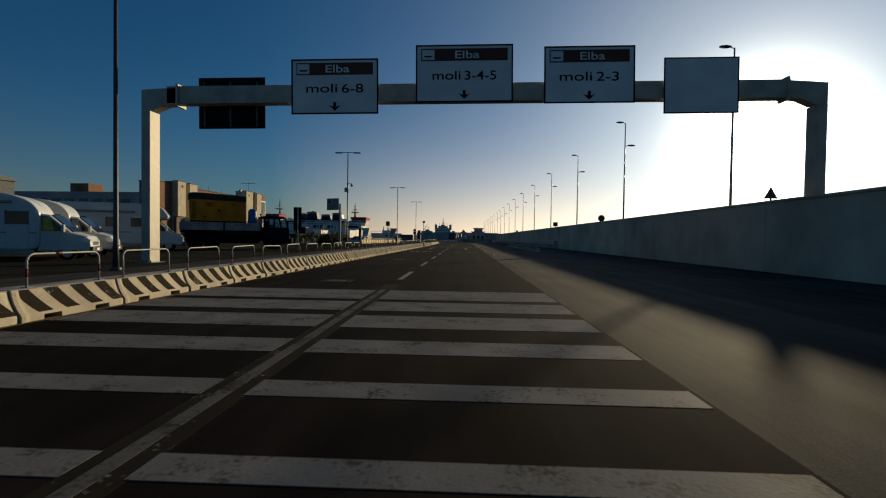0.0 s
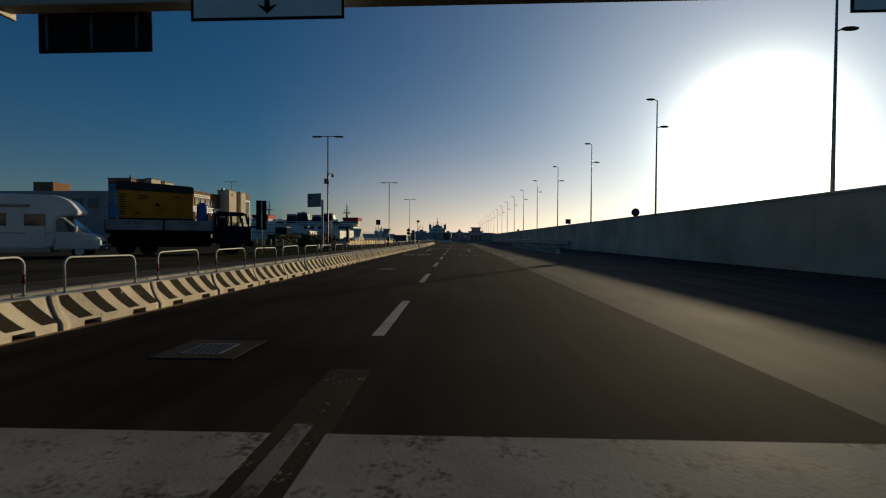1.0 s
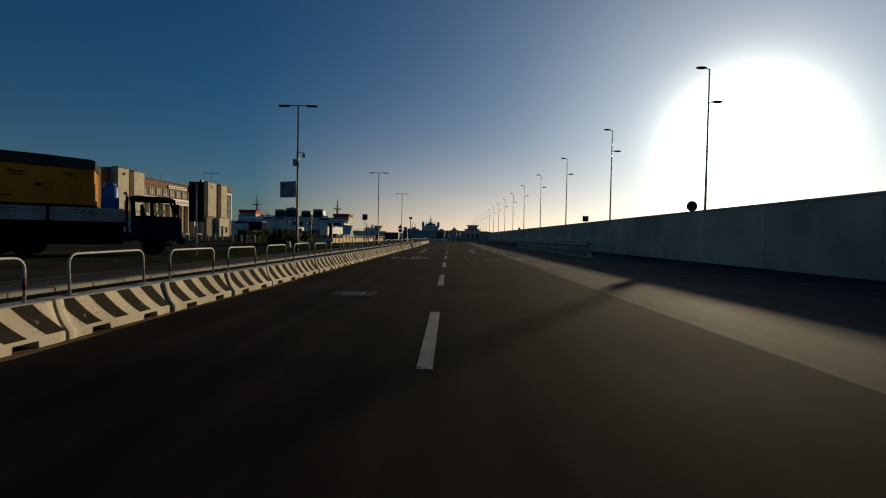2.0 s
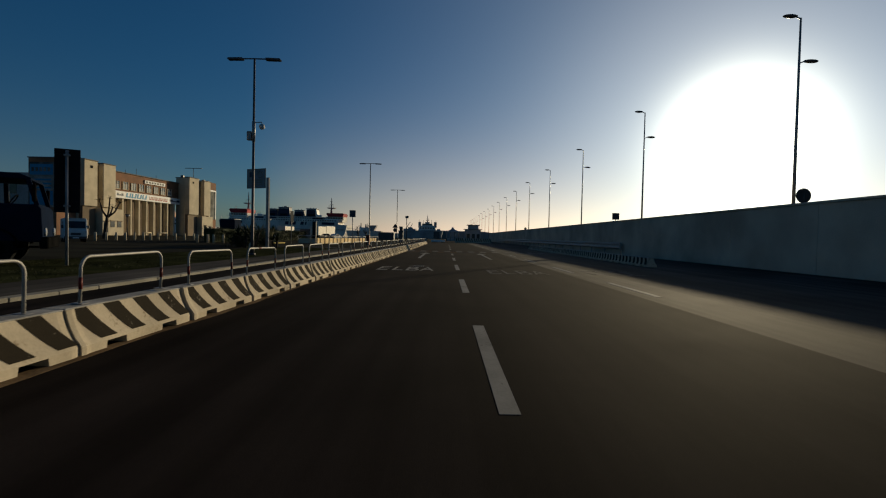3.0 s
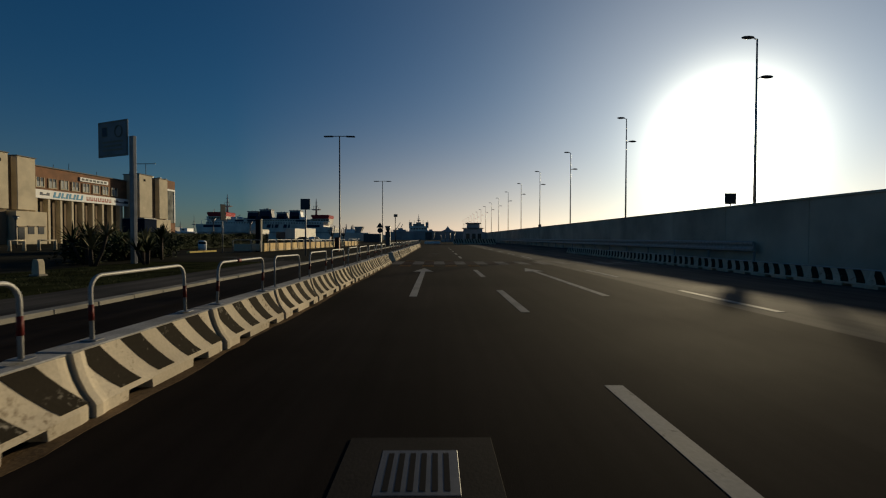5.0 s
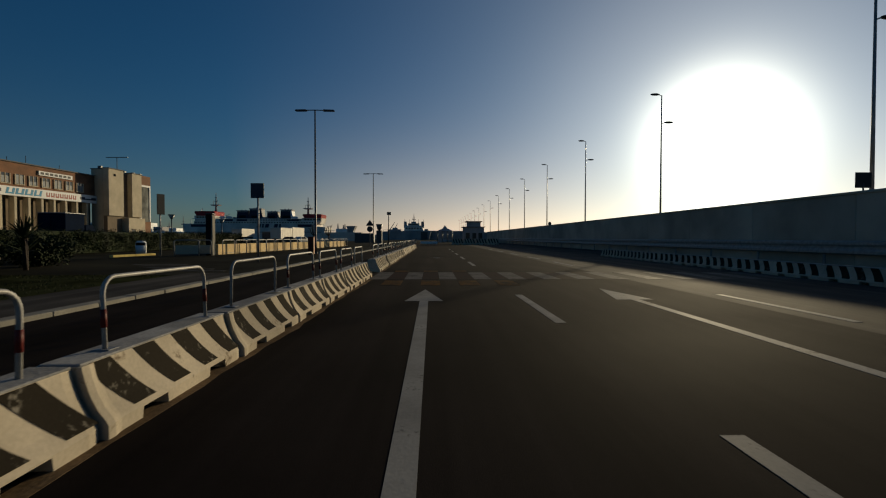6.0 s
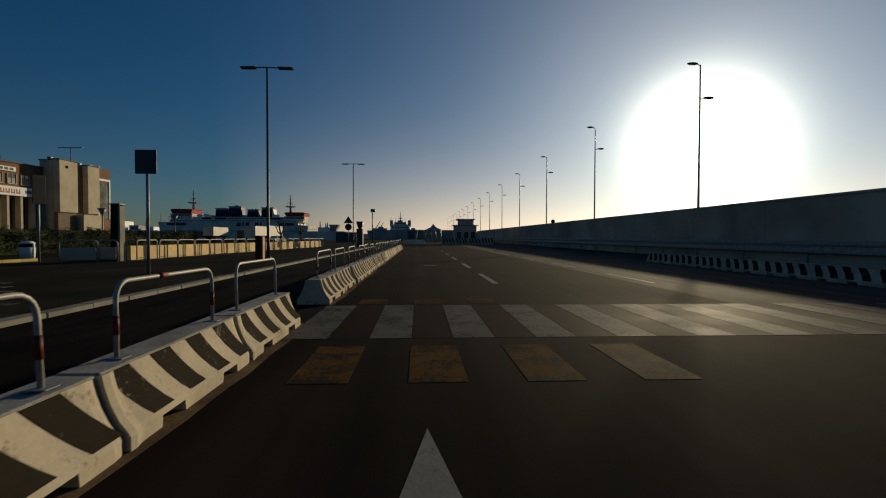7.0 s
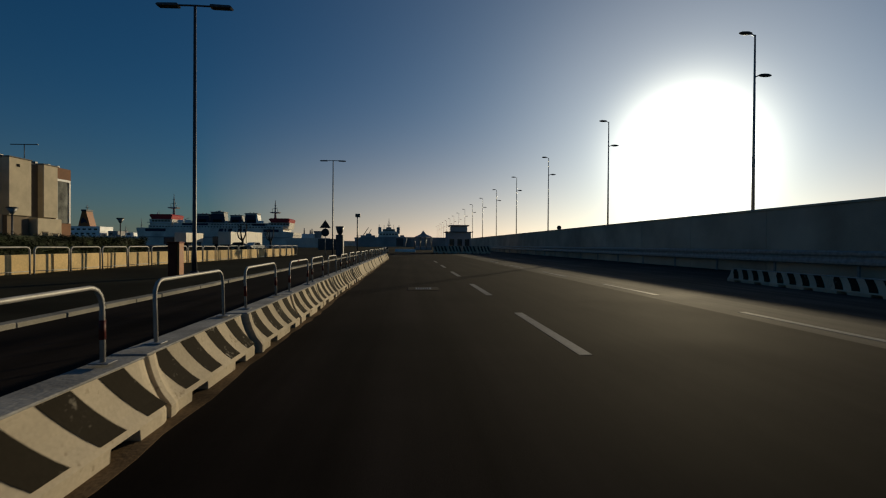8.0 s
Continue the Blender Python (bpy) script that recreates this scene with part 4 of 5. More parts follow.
for s in (-1, 1):
    part("headlight", box(B(), s * 0.6 - 0.14, s * 0.6 + 0.14, 0.35, 0.47, 0.8, 1.0, 0.02), "headlamp", van)
    for y in (-0.4, -2.8):
        wheel("wheel", van, s * 0.95, y, 0.33, 0.22, s)
    part("mirror", box(B(), s * 1.0, s * 1.18, 0.0, 0.1, 1.45, 1.78, 0.03), "steel_dark", van)
    part("side_window", prism(B(), [(-0.95, 1.5), (-0.95, 2.15), (-0.15, 2.15), (0.05, 1.5)], s * 1.0, s * 1.008, "x"), "glass", van)
    part("wiper", tube(B(), [(s * 0.12, 0.27, 1.5), (s * 0.12 + 0.5, 0.2, 1.8)], 0.015, 5), "chassis", van)
part("number_plate", box(B(), -0.26, 0.26, 0.515, 0.53, 0.42, 0.54), "banner_white", van)
part("roof_lip", box(B(), -0.9, 0.9, -0.2, 0.06, 2.46, 2.54, 0.03), "van_white", van)
blue = thing("blue_box_truck", pose(-28.5, 82.6, 0.06) @ Matrix.Scale(0.95, 4), "dark blue box van parked by the hedge", "truck")
part("box_body", box(B(), -0.95, 0.95, 0.0, 1.9, 0.9, 2.85, 0.05), "cab_blue", blue)
part("roof_rim", box(B(), -0.97, 0.97, -0.02, 1.92, 2.85, 2.92, 0.02), "steel_grey", blue)
part("rear_door", box(B(), -0.9, -0.02, -0.03, 0.0, 0.95, 2.75, 0.01), "cab_blue", blue)
part("rear_door", box(B(), 0.02, 0.9, -0.03, 0.0, 0.95, 2.75, 0.01), "cab_blue", blue)
part("chassis", box(B(), -0.85, 0.85, 0.0, 3.5, 0.45, 0.9, 0.03), "chassis", blue)
part("cab", prism(B(), [(2.0, 0.6), (2.0, 2.1), (2.8, 2.1), (3.3, 1.4), (3.7, 1.2), (3.7, 0.6)], -0.92, 0.92, "x", 0.06), "cab_blue", blue)
for s in (-1, 1):
    for y in (0.7, 2.9):
        wheel("wheel", blue, s * 0.9, y, 0.36, 0.25, s, "chassis")


def trailer(x, y, n, z0, z1, label):
    """A box body of length n, its side turned to the road."""
    t = thing("box_trailer", pose(x, y, 0, 0, 0, 90), label, "trailer", "trailers on the quay")
    part("box_body", box(B(), 0, n, 0, 2.5, z0, z1, 0.04), "trailer", t)
    part("roof_edge", box(B(), -0.02, n + 0.02, -0.02, 2.52, z1, z1 + 0.07, 0.01), "hull_white", t)
    for k in range(1, int(n / 1.2)):
        part("rib", box(B(), k * n / int(n / 1.2) - 0.03, k * n / int(n / 1.2) + 0.03, -0.02, 0.0, z0 + 0.1, z1 - 0.1), "trailer", t)
    part("frame", box(B(), 0.1, n - 0.1, 0.4, 2.1, z0 - 0.3, z0), "chassis", t)
    for x in (0.7, n - 1.4):
        tyre = part("wheel", tube(B(), [(x, 0.1, 0.48), (x, 0.45, 0.48)], 0.48, 16), "tyre", t)
        part("rim", tube(B(), [(x, 0.09, 0.48), (x, 0.13, 0.48)], 0.26, 12), "chassis", tyre)


trailer(-40.0, 167.0, 9.2, 0.95, 3.55, "cream box trailer parked on the quay")
trailer(-40.0, 176.6, 11.6, 0.95, 3.85, "cream box trailer parked on the quay")
trailer(-53.0, 176.4, 9.0, 1.4, 3.5, "short cream box trailer beside dark lorries")
for x0, x1, z1 in ((-51.5, -45.0, 2.9), (-63.0, -57.5, 2.6)):
    lorry = thing("dark_lorry", pose(x0, 187.0, 0), "dark low lorry parked on the quay", "truck", "lorries on the quay")
    part("bed", box(B(), 0, (x1 - x0) - 2.0, 0, 2.4, 0.9, z1, 0.04), "steel_dark", lorry)
    part("cab", prism(B(), [(x1 - x0 - 1.9, 0.6), (x1 - x0 - 1.9, z1 + 0.2), (x1 - x0 - 0.5, z1 + 0.2), (x1 - x0, 1.6), (x1 - x0, 0.6)], 0.0, 2.3, "y", 0.05), "cab_blue", lorry)
    part("window", box(B(), x1 - x0 - 1.5, x1 - x0 - 0.7, -0.01, 0.0, 1.5, z1), "glass", lorry)
    for x in (0.9, x1 - x0 - 1.0):
        part("wheel", tube(B(), [(x, 0.05, 0.5), (x, 0.4, 0.5)], 0.5, 16), "tyre", lorry)
dark_box = thing("dark_container", pose(-19.5, 163, 0), "dark steel container on the quay", "container")
part("shell", box(B(), -2.2, 2.2, 0, 2.4, 0.06, 2.25, 0.04), "steel_dark", dark_box)
for k in range(9):
    part("rib", box(B(), -2.0 + k * 0.5, -1.9 + k * 0.5, -0.03, 0.0, 0.3, 2.1), "steel_dark", dark_box)
for x, y, z, turn, mat, label in ((-35.6, 160, 0, -78, "steel_dark", "small dark car parked by the trailers"), (-33.9, 163, 0, -20, "van_white", "small white car parked by the trailers")):
    part_car = thing("parked_car", pose(x, y, z, 0, 0, turn), label, "car", "parked cars")
    part("body", prism(B(), rounded([(-2.0, 0.3), (-2.05, 0.8), (-1.7, 0.95), (-1.2, 1.42), (0.3, 1.45), (1.0, 0.95), (1.95, 0.8), (2.05, 0.3)], 0.2), -0.82, 0.82, "x", 0.06), mat, part_car)
    for s in (-1, 1):
        part("side_window", prism(B(), [(-1.2, 0.95), (-0.95, 1.35), (0.2, 1.37), (0.75, 0.95)], s * 0.825, s * 0.832, "x"), "glass", part_car)
        for y in (-1.25, 1.25):
            wheel("wheel", part_car, s * 0.8, y, 0.31, 0.2, s)


# ---- the ochre wall with its hoops, posts and pillars ----
WALL = pose(-17.55, 82.2, 0.06, 0, 0, -4.0)
low = thing("low_wall", WALL, "low ochre rendered wall in warm sun", "wall")
for i in range(11):
    y0 = i * 3.0
    part("wall_section", box(B(), -0.2, 0, y0 + 0.01, y0 + 2.99, 0, 0.7, 0.02), "ochre", low)


def hoop_rail(m, w, h=0.97):
    t = thing("hoop_rail", m, "bent galvanised steel hoop rail set in the pavement", "railing", "hoop rails before the ochre wall")
    r = 0.14
    line = [(0, 0, 0)] + [(0, y, z) for y, z in arc(r, h - r, r, 180, 90)] + [(0, y, z) for y, z in arc(w - r, h - r, r, 90, 0)] + [(0, w, 0)]
    part("hoop", tube(B(), line, 0.03, 8), "galvanised", t)
    part("cross_bar", tube(B(), [(0, 0.02, 0.12), (0, w - 0.02, 0.12)], 0.015, 6), "galvanised", t)
    return t


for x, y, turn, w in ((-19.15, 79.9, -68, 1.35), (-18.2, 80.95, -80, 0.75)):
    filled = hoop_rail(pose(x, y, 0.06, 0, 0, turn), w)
    # cream instead of ochre: the panel's dimmer light is put into its colour
    part("infill_panel", box(B(), -0.012, 0.012, 0.06, w - 0.06, 0.14, 0.66, 0.004), "render_cream", filled, "tan sheet panel, its dim light put into the colour")
hr = hoop_rail(WALL @ pose(0.3, 0.02, 0), 1.58)
for i in range(1, 19):
    copy_thing(hr, WALL @ pose(0.3 + random.uniform(-0.02, 0.02), 0.02 + i * 1.74, 0, random.uniform(-0.8, 0.8), random.uniform(-1.2, 1.2), random.uniform(-1, 1)))
pil = thing("dark_pillar", pose(-17.7, 81.6, 0.06), "tall dark ticket pillar with a pale edge", "pillar")
part("body", box(B(), -0.26, 0.08, -0.22, 0.22, 0, 2.6, 0.03), "sign_black", pil)
# pale box on the sun side: the lit face is put in as colour
part("edge", box(B(), 0.08, 0.16, -0.2, 0.2, 0, 2.55, 0.015), "kerb", pil, "pale strip put in as the sunlit edge")
part("cap", box(B(), -0.29, 0.18, -0.25, 0.25, 2.6, 2.66, 0.015), "steel_dark", pil)
red = thing("red_cabinet", pose(-11.6, 82.6, 0.06), "rusty red steel cabinet at a lamp mast", "cabinet")
part("body", box(B(), -0.2, 0.08, -0.2, 0.18, 0, 1.15, 0.02), "red_brown", red)
# brighter orange on this side puts the sunlight on it into the colour
part("side_panel", box(B(), 0.08, 0.16, -0.17, 0.17, 0.05, 1.15, 0.01), "ship_orange", red)
part("lid", box(B(), -0.22, 0.18, -0.22, 0.2, 1.15, 1.2, 0.01), "red_brown", red)
bin_ = thing("litter_bin", pose(-23.26, 83.5, 0.06), "white hooded litter bin with a dark opening", "bin")
part("bucket", tube(B(), [(0, 0, 0.04), (0, 0, 0.6)], 0.3, 16, 0.33), "hull_white", bin_)
part("opening", tube(B(), [(0, 0, 0.6), (0, 0, 0.78)], 0.29, 16), "sign_black", bin_, "dark opening under the hood")
part("hood", tube(B(), [(0, 0, 0.78), (0, 0, 0.84), (0, 0, 0.9)], 0.34, 16, 0.22), "hull_white", bin_)
for s in (-1, 1):
    part("hood_bracket", box(B(), s * 0.29, s * 0.34, -0.05, 0.05, 0.1, 0.8, 0.01), "hull_white", bin_)
ykerb = thing("yellow_kerb", pose(-21.45, 79.75, 0.06, 0, 0, -6.5), "yellow painted kerb of a traffic island", "kerb")
part("stone", box(B(), -0.12, 0.12, -1.75, 1.75, 0, 0.14, 0.03, 2), "kerb_yellow", ykerb)
for k in range(3):
    part("joint", box(B(), -0.122, 0.122, -0.88 + k * 0.88, -0.868 + k * 0.88, 0, 0.141), "soil_stain", ykerb)
cab2 = thing("dark_cabinet", pose(-10.7, 115.0, 0.06), "tall dark cabinet with a cup-shaped top", "cabinet")
part("body", box(B(), -0.36, 0.36, -0.35, 0.35, 0, 2.1, 0.03), "steel_dark", cab2)
part("cup", tube(B(), [(0, 0, 2.1), (0, 0, 2.35), (0, 0, 2.95)], 0.15, 12, 0.44), "steel_dark", cab2)
small_lamp = thing("street_lamp", pose(-12.6, 150, 0), "short dark lamp with a square head", "street lamp")
part("mast", tube(B(), [(0, 0, 0), (0, 0, 6.0)], 0.12, 8, 0.09), "steel_dark", small_lamp)
part("lamp_head", box(B(), -0.35, 0.5, -0.2, 0.2, 5.9, 6.5, 0.04), "steel_dark", small_lamp)

# short post-top lamps behind the hedge
for x, y in ((-29.5, 99.0), (-30.2, 112.0), (-48.0, 94.0)):
    pt = thing("street_lamp", pose(x, y, 0.06), "short dark lamp post with a cone-shaped head", "street lamp", "garden lamps")
    part("mast", tube(B(), [(0, 0, 0), (0, 0, 3.0)], 0.06, 8, 0.05), "steel_dark", pt)
    part("lamp_head", tube(B(), [(0, 0, 2.95), (0, 0, 3.35)], 0.08, 12, 0.3), "steel_grey", pt)
    part("cap", tube(B(), [(0, 0, 3.35), (0, 0, 3.42)], 0.34, 12, 0.3), "steel_dark", pt)

# bollards in front of the office building
bol = thing("bollard", pose(-38, 74.0, 0.06), "short pale concrete bollard", "bollard", "bollards before the office")
part("shaft", tube(B(), [(0, 0, 0), (0, 0, 0.78), (0, 0, 0.88)], 0.13, 10, 0.1), "render_cream", bol)
for y in (75.6, 77.1, 78.6, 80.2, 81.8, 83.2, 84.7, 86.5, 88.5, 90.7, 93.15, 96.1, 99.2, 102.6, 106.5, 110.5):
    copy_thing(bol, pose(-38, y, 0.06))
for x, y in ((-25.6, 75.4), (-26.2, 74.6), (-27.6, 76.2), (-28.4, 75.6), (-24.4, 77.6)):
    copy_thing(bol, pose(x, y, 0.06))


# two pairs of bollards carry a top bar
for y0, y1 in ((81.8, 83.2), (84.7, 86.5)):
    rail = thing("bollard_rail", pose(-38, y0, 0.94), "pale bar laid across two bollards", "railing", "bars on the bollards")
    part("bar", tube(B(), [(0, -0.1, 0.0), (0, y1 - y0 + 0.1, 0.0)], 0.06, 8), "render_cream", rail)

# small cream marker stone on the verge
stone_post = thing("marker_stone", pose(-15.05, 56.68, 0.066, 0, 0, -10), "small cream marker stone on the verge", "stone")
part("shaft", prism(B(), [(-0.13, 0), (0.13, 0), (0.11, 0.4), (0.06, 0.5), (-0.06, 0.5), (-0.11, 0.4)], -0.1, 0.1, "y", 0.015), "render_cream", stone_post)
part("foot", box(B(), -0.17, 0.17, -0.14, 0.14, 0, 0.06, 0.01), "kerb", stone_post)


# ---- the office building: two towers and a columned wing, fronts facing +x ----
office = thing("office_building", pose(-69.24, 137.33, 0.06, 0, 0, -2.14) @ Matrix.Scale(1.184, 4) @ pose(0, -115, 0), "long brown and cream harbour office with two towers", "building")


def tower(y0, y1, gap0, gap1, top, step, tail, deep):
    part("tower_wall", box(B(), -deep, -1.0, y0, y1, 0, top - 0.15, 0.05), "render_cream", office)
    for a, b, drop in ((y0, gap0, 0.0), (gap1, y1, 0.12)):
        part("tower_front", box(B(), -1.0, 0, a, b, step, top - drop, 0.06), "render_cream", office)
        part("roof_edge", box(B(), -1.1, 0.1, a - 0.08, b + 0.08, top - drop, top - drop + 0.14, 0.02), "roof_grey", office)
    # recess back and set-back base are coloured darker to deepen their shade
    part("recess", box(B(), -1.0, -0.85, gap0, gap1, step, top - 0.3), "render_tan_shade", office)
    part("tower_base", box(B(), -1.0, -0.35, y0 + 0.1, gap0, 0, step, 0.03), "render_tan_shade", office)
    part("tower_base", box(B(), -1.0, 0.6, gap0 + 0.3, y1 + tail, 0, step - 0.2, 0.06), "render_cream", office)
    part("vent", box(B(), 0, 0.05, y0 + 1.25, y0 + 1.75, top - 1.2, top - 0.8), "sign_black", office)
    part("roof_edge", box(B(), -deep - 0.1, -1.1, y0 - 0.08, y1 + 0.08, top - 0.15, top, 0.02), "roof_grey", office)


tower(96.0, 102.9, 98.8, 100.05, 12.0, 4.7, 1.1, 4.5)
tower(125.0, 133.8, 128.8, 131.0, 12.75, 4.7, 0.0, 3.0)
# wing between the towers
WY0, WY1 = 102.9, 125.0
# wall behind the columns: the dark gaps are put into its colour
part("wing_wall", box(B(), -12, -3.2, WY0, WY1, 0, 7.9, 0.02), "render_tan_shade", office)
part("upper_wall", box(B(), -12, -2.4, WY0, WY1, 7.9, 11.35, 0.03), "brick_brown", office)
part("wing_roof", box(B(), -12.2, -2.2, WY0, WY1, 11.35, 11.52, 0.03), "roof_grey", office)
for i in range(9):
    y = 103.4 + i * 2.2
    w = part("window", box(B(), -2.4, -2.36, y, y + 1.3, 8.45, 9.8), "glass", office)
    part("blind", box(B(), -2.36, -2.345, y + 0.06, y + 1.24, 8.5, 8.5 + (0.9, 0.7, 0.9, 1.2, 0.5, 0.8, 1.1, 0.7, 0.9)[i]), "board_grey", w)
    part("window_frame", box(B(), -2.345, -2.3, y + 0.61, y + 0.69, 8.45, 9.8), "render_cream", w)
    for q in (y - 0.1, y + 1.3):
        part("window_frame", box(B(), -2.4, -2.27, q, q + 0.1, 8.45, 9.8), "render_cream", w)
    part("window_sill", box(B(), -2.4, -2.25, y - 0.12, y + 1.42, 8.33, 8.45), "render_cream", w)
for i in range(9):
    y = 105.1 + i * 2.2
    part("column", box(B(), -2.9, -2.1, y, y + 0.45, 0, 6.65, 0.04), "render_cream", office)
    part("column_window", box(B(), -3.2, -3.14, y + 0.65, y + 2.0, 2.6, 6.4), "glass", office)
    part("column_door", box(B(), -3.2, -3.14, y + 0.7, y + 1.9, 0.0, 2.3), "glass", office)
banner = part("banner", box(B(), -2.3, -2.0, WY0, 124.9, 6.7, 8.0, 0.03), "banner_white", office, "long white company banner")
bars = [(105.8, 107.5, "navy"), (121.2, 124.7, "navy")] + [(108.2 + k * 1.47, 109.5 + k * 1.47, "banner_blue") for k in range(4)] + [(114.7 + k * 0.84, 115.35 + k * 0.84, "banner_red") for k in range(7)]
for a, b, mt in bars:
    z0, z1 = (7.15, 7.6) if mt == "navy" else (6.95, 7.8) if mt == "banner_blue" else (7.0, 7.65)
    lean = 0.12 if mt == "banner_blue" else 0.0
    gap = 0.3 * (b - a)
    bm = B()
    prism(bm, [(a - lean, z0), (a + gap - lean, z0), (a + gap + lean, z1), (a + lean, z1)], -2.0, -1.985, "x")
    prism(bm, [(b - gap - lean, z0), (b - lean, z0), (b + lean, z1), (b - gap + lean, z1)], -2.0, -1.985, "x")
    prism(bm, [(a + gap - lean, z0 + 0.02), (b - gap - lean, z0 + 0.02), (b - gap - lean * 0.6, z0 + 0.22), (a + gap - lean * 0.6, z0 + 0.22)], -2.0, -1.986, "x")
    part("logo_block", bm, mt, banner)
plate = part("name_plate", box(B(), -2.4, -2.2, 113.7, 120.0, 10.1, 10.75, 0.02), "banner_white", office)
for k in range(7):
    part("lettering_bar", box(B(), -2.2, -2.185, 114.0 + k * 0.83, 114.6 + k * 0.83, 10.25, 10.6), "sign_back", plate)
for y, z0, z1 in ((99.4, 0.1, 2.3), (100.9, 1.4, 2.4), (102.5, 1.4, 2.4), (130.0, 0.1, 2.4), (132.0, 1.0, 2.2)):
    d = part("ground_door" if z0 < 0.5 else "ground_window", box(B(), 0.6, 0.64, y, y + 0.95, z0, z1), "glass", office)
    part("lintel", box(B(), 0.6, 0.72, y - 0.1, y + 1.05, z1, z1 + 0.14), "render_tan_shade", d)
# brown end with its framed panel, and the older brown block at the near end
part("end_wall", box(B(), -3.2, -0.6, 133.8, 137.4, 0, 12.75, 0.04), "brick_brown", office)
pf = part("glass_panel", box(B(), -0.6, -0.5, 134.3, 136.7, 4.0, 10.6), "panel_pale_clouded", office, "tall pale panel in a white frame, cloud reflection in its colour")
for q in ((133.95, 137.05, 10.6, 10.95), (133.95, 134.3, 4.0, 10.6), (136.7, 137.05, 4.0, 10.6)):
    part("panel_frame", box(B(), -0.6, -0.38, *q, 0.02), "banner_white", pf)
NX0, NX1, NY = -5.7, -1.3, 92.3
part("near_block", box(B(), NX0, NX1, NY, 96.0, 0, 11.55, 0.04), "brick_brown", office)
part("roof_edge", box(B(), NX0 - 0.1, NX1 + 0.1, NY - 0.1, 96.0, 11.55, 11.7, 0.02), "roof_grey", office)
poster = part("poster", box(B(), NX0 + 0.15, NX1 - 0.25, NY - 0.1, NY, 4.2, 10.9), "panel_pale_clouded", office, "blue and white poster on the end wall")
for z0, z1 in ((9.0, 10.6), (4.5, 6.6)):
    part("poster_field", box(B(), NX0 + 0.35, NX1 - 0.45, NY - 0.12, NY - 0.1, z0, z1), "banner_blue", poster)
for k in range(5):
    part("lettering_bar", box(B(), NX0 + 0.6 + k * 0.63, NX0 + 1.05 + k * 0.63, NY - 0.13, NY - 0.12, 9.5, 10.1), "panel_pale_clouded", poster)
for k in range(3):
    part("lettering_bar", box(B(), NX0 + 0.5, NX1 - 0.7, NY - 0.11, NY - 0.1, 6.95 + k * 0.6, 7.2 + k * 0.6), "banner_blue", poster)
low_wing = part("low_wing", box(B(), -60, NX0, 93.0, 99.0, 0, 9.4, 0.05), "hull_dark", office, "lower grey wing with a row of windows")
for k in range(12):
    part("window", box(B(), -10.2 - k * 3.0, -8.2 - k * 3.0, 92.94, 93.0, 6.2, 8.0), "glass", low_wing)
part("roof_house", box(B(), -22, -18, 94, 98, 9.4, 11.2, 0.04), "brick_brown", office)
for y, z in ((126, 12.75), (132, 12.7), (134.5, 12.75), (136.4, 12.75)):
    part("roof_vent", box(B(), -2.6, -2.0, y, y + 0.5, z, z + 0.55, 0.02), "steel_dark", office)
part("roof_vent", tube(B(), [(-1.6, 92.6, 11.7), (-1.6, 92.6, 12.2)], 0.16, 8, 0.12), "steel_dark", office)
for y, h in ((106, 0.9), (110, 0.7), (113, 1.3), (119, 0.8)):
    part("roof_rod", tube(B(), [(-3.5, y, 11.5), (-3.5, y, 11.5 + h)], 0.04, 5), "steel_dark", office)
# mast and cross bar stand in for a double street lamp behind the office
bm = B()
tube(bm, [(-2.0, 130.0, 12.6), (-2.0, 130.0, 15.4)], 0.06, 6)
tube(bm, [(-4.0, 130.0, 15.4), (0.0, 130.0, 15.4)], 0.07, 6)
part("aerial", bm, "steel_dark", office)
# long low sheds farther along the yard
for (x0, x1, y0, y1, h, mt) in ((-110, -70, 60, 72, 9.0, "roof_grey"), (-95, -75, 30, 42, 7.0, "steel_grey")):
    shed = thing("shed", pose(0, 0, 0.06), "long grey warehouse at the back of the yard", "building", "yard sheds")
    part("wall", box(B(), x0, x1, y0, y1, 0, h, 0.05), mt, shed)
    part("roof", prism(B(), [(y0 - 0.4, h), (y1 + 0.4, h), (y1, h + 0.4), ((y0 + y1) / 2, h + 1.2), (y0, h + 0.4)], x0 - 0.3, x1 + 0.3, "x"), "roof_grey", shed)
    for k in range(6):
        part("window", box(B(), x0 + 3 + k * 3.2, x0 + 5 + k * 3.2, y0 - 0.05, y0, h - 3.0, h - 1.6), "glass", shed)


# ---- plants ----
def leaf_clump(bm, c, r, n, size):
    for _ in range(n):
        d = Vector((random.gauss(0, 1), random.gauss(0, 1), random.gauss(0, 1))).normalized() * r * random.uniform(0.55, 1.0)
        p = Vector(c) + d
        a = Vector((random.uniform(-1, 1), random.uniform(-1, 1), random.uniform(-0.6, 1))).normalized() * size
        b = a.cross(Vector((random.uniform(-1, 1), random.uniform(-1, 1), random.uniform(-1, 1)))).normalized() * size * 0.45
        v = [bm.verts.new(q) for q in (p - a * 0.5, p + b * 0.5, p + a * 0.5, p - b * 0.5)]
        bm.faces.new(v)


hedge = thing("hedge", pose(-28.0, 94.0, 0.06), "dense dark clipped hedge", "hedge")
bm = B()
for i in range(1500):
    leaf_clump(bm, (random.choice((random.uniform(0.5, 0.8), random.uniform(-0.8, 0.8))), random.uniform(-17.0, 17.0), random.uniform(0.2, 1.55)), random.uniform(0.2, 0.32), 40, 0.1)
part("foliage", bm, "leaf", hedge)
part("core", box(B(), -0.6, 0.6, -16.8, 16.8, 0.0, 1.55, 0.2, 2), "leaf", hedge)


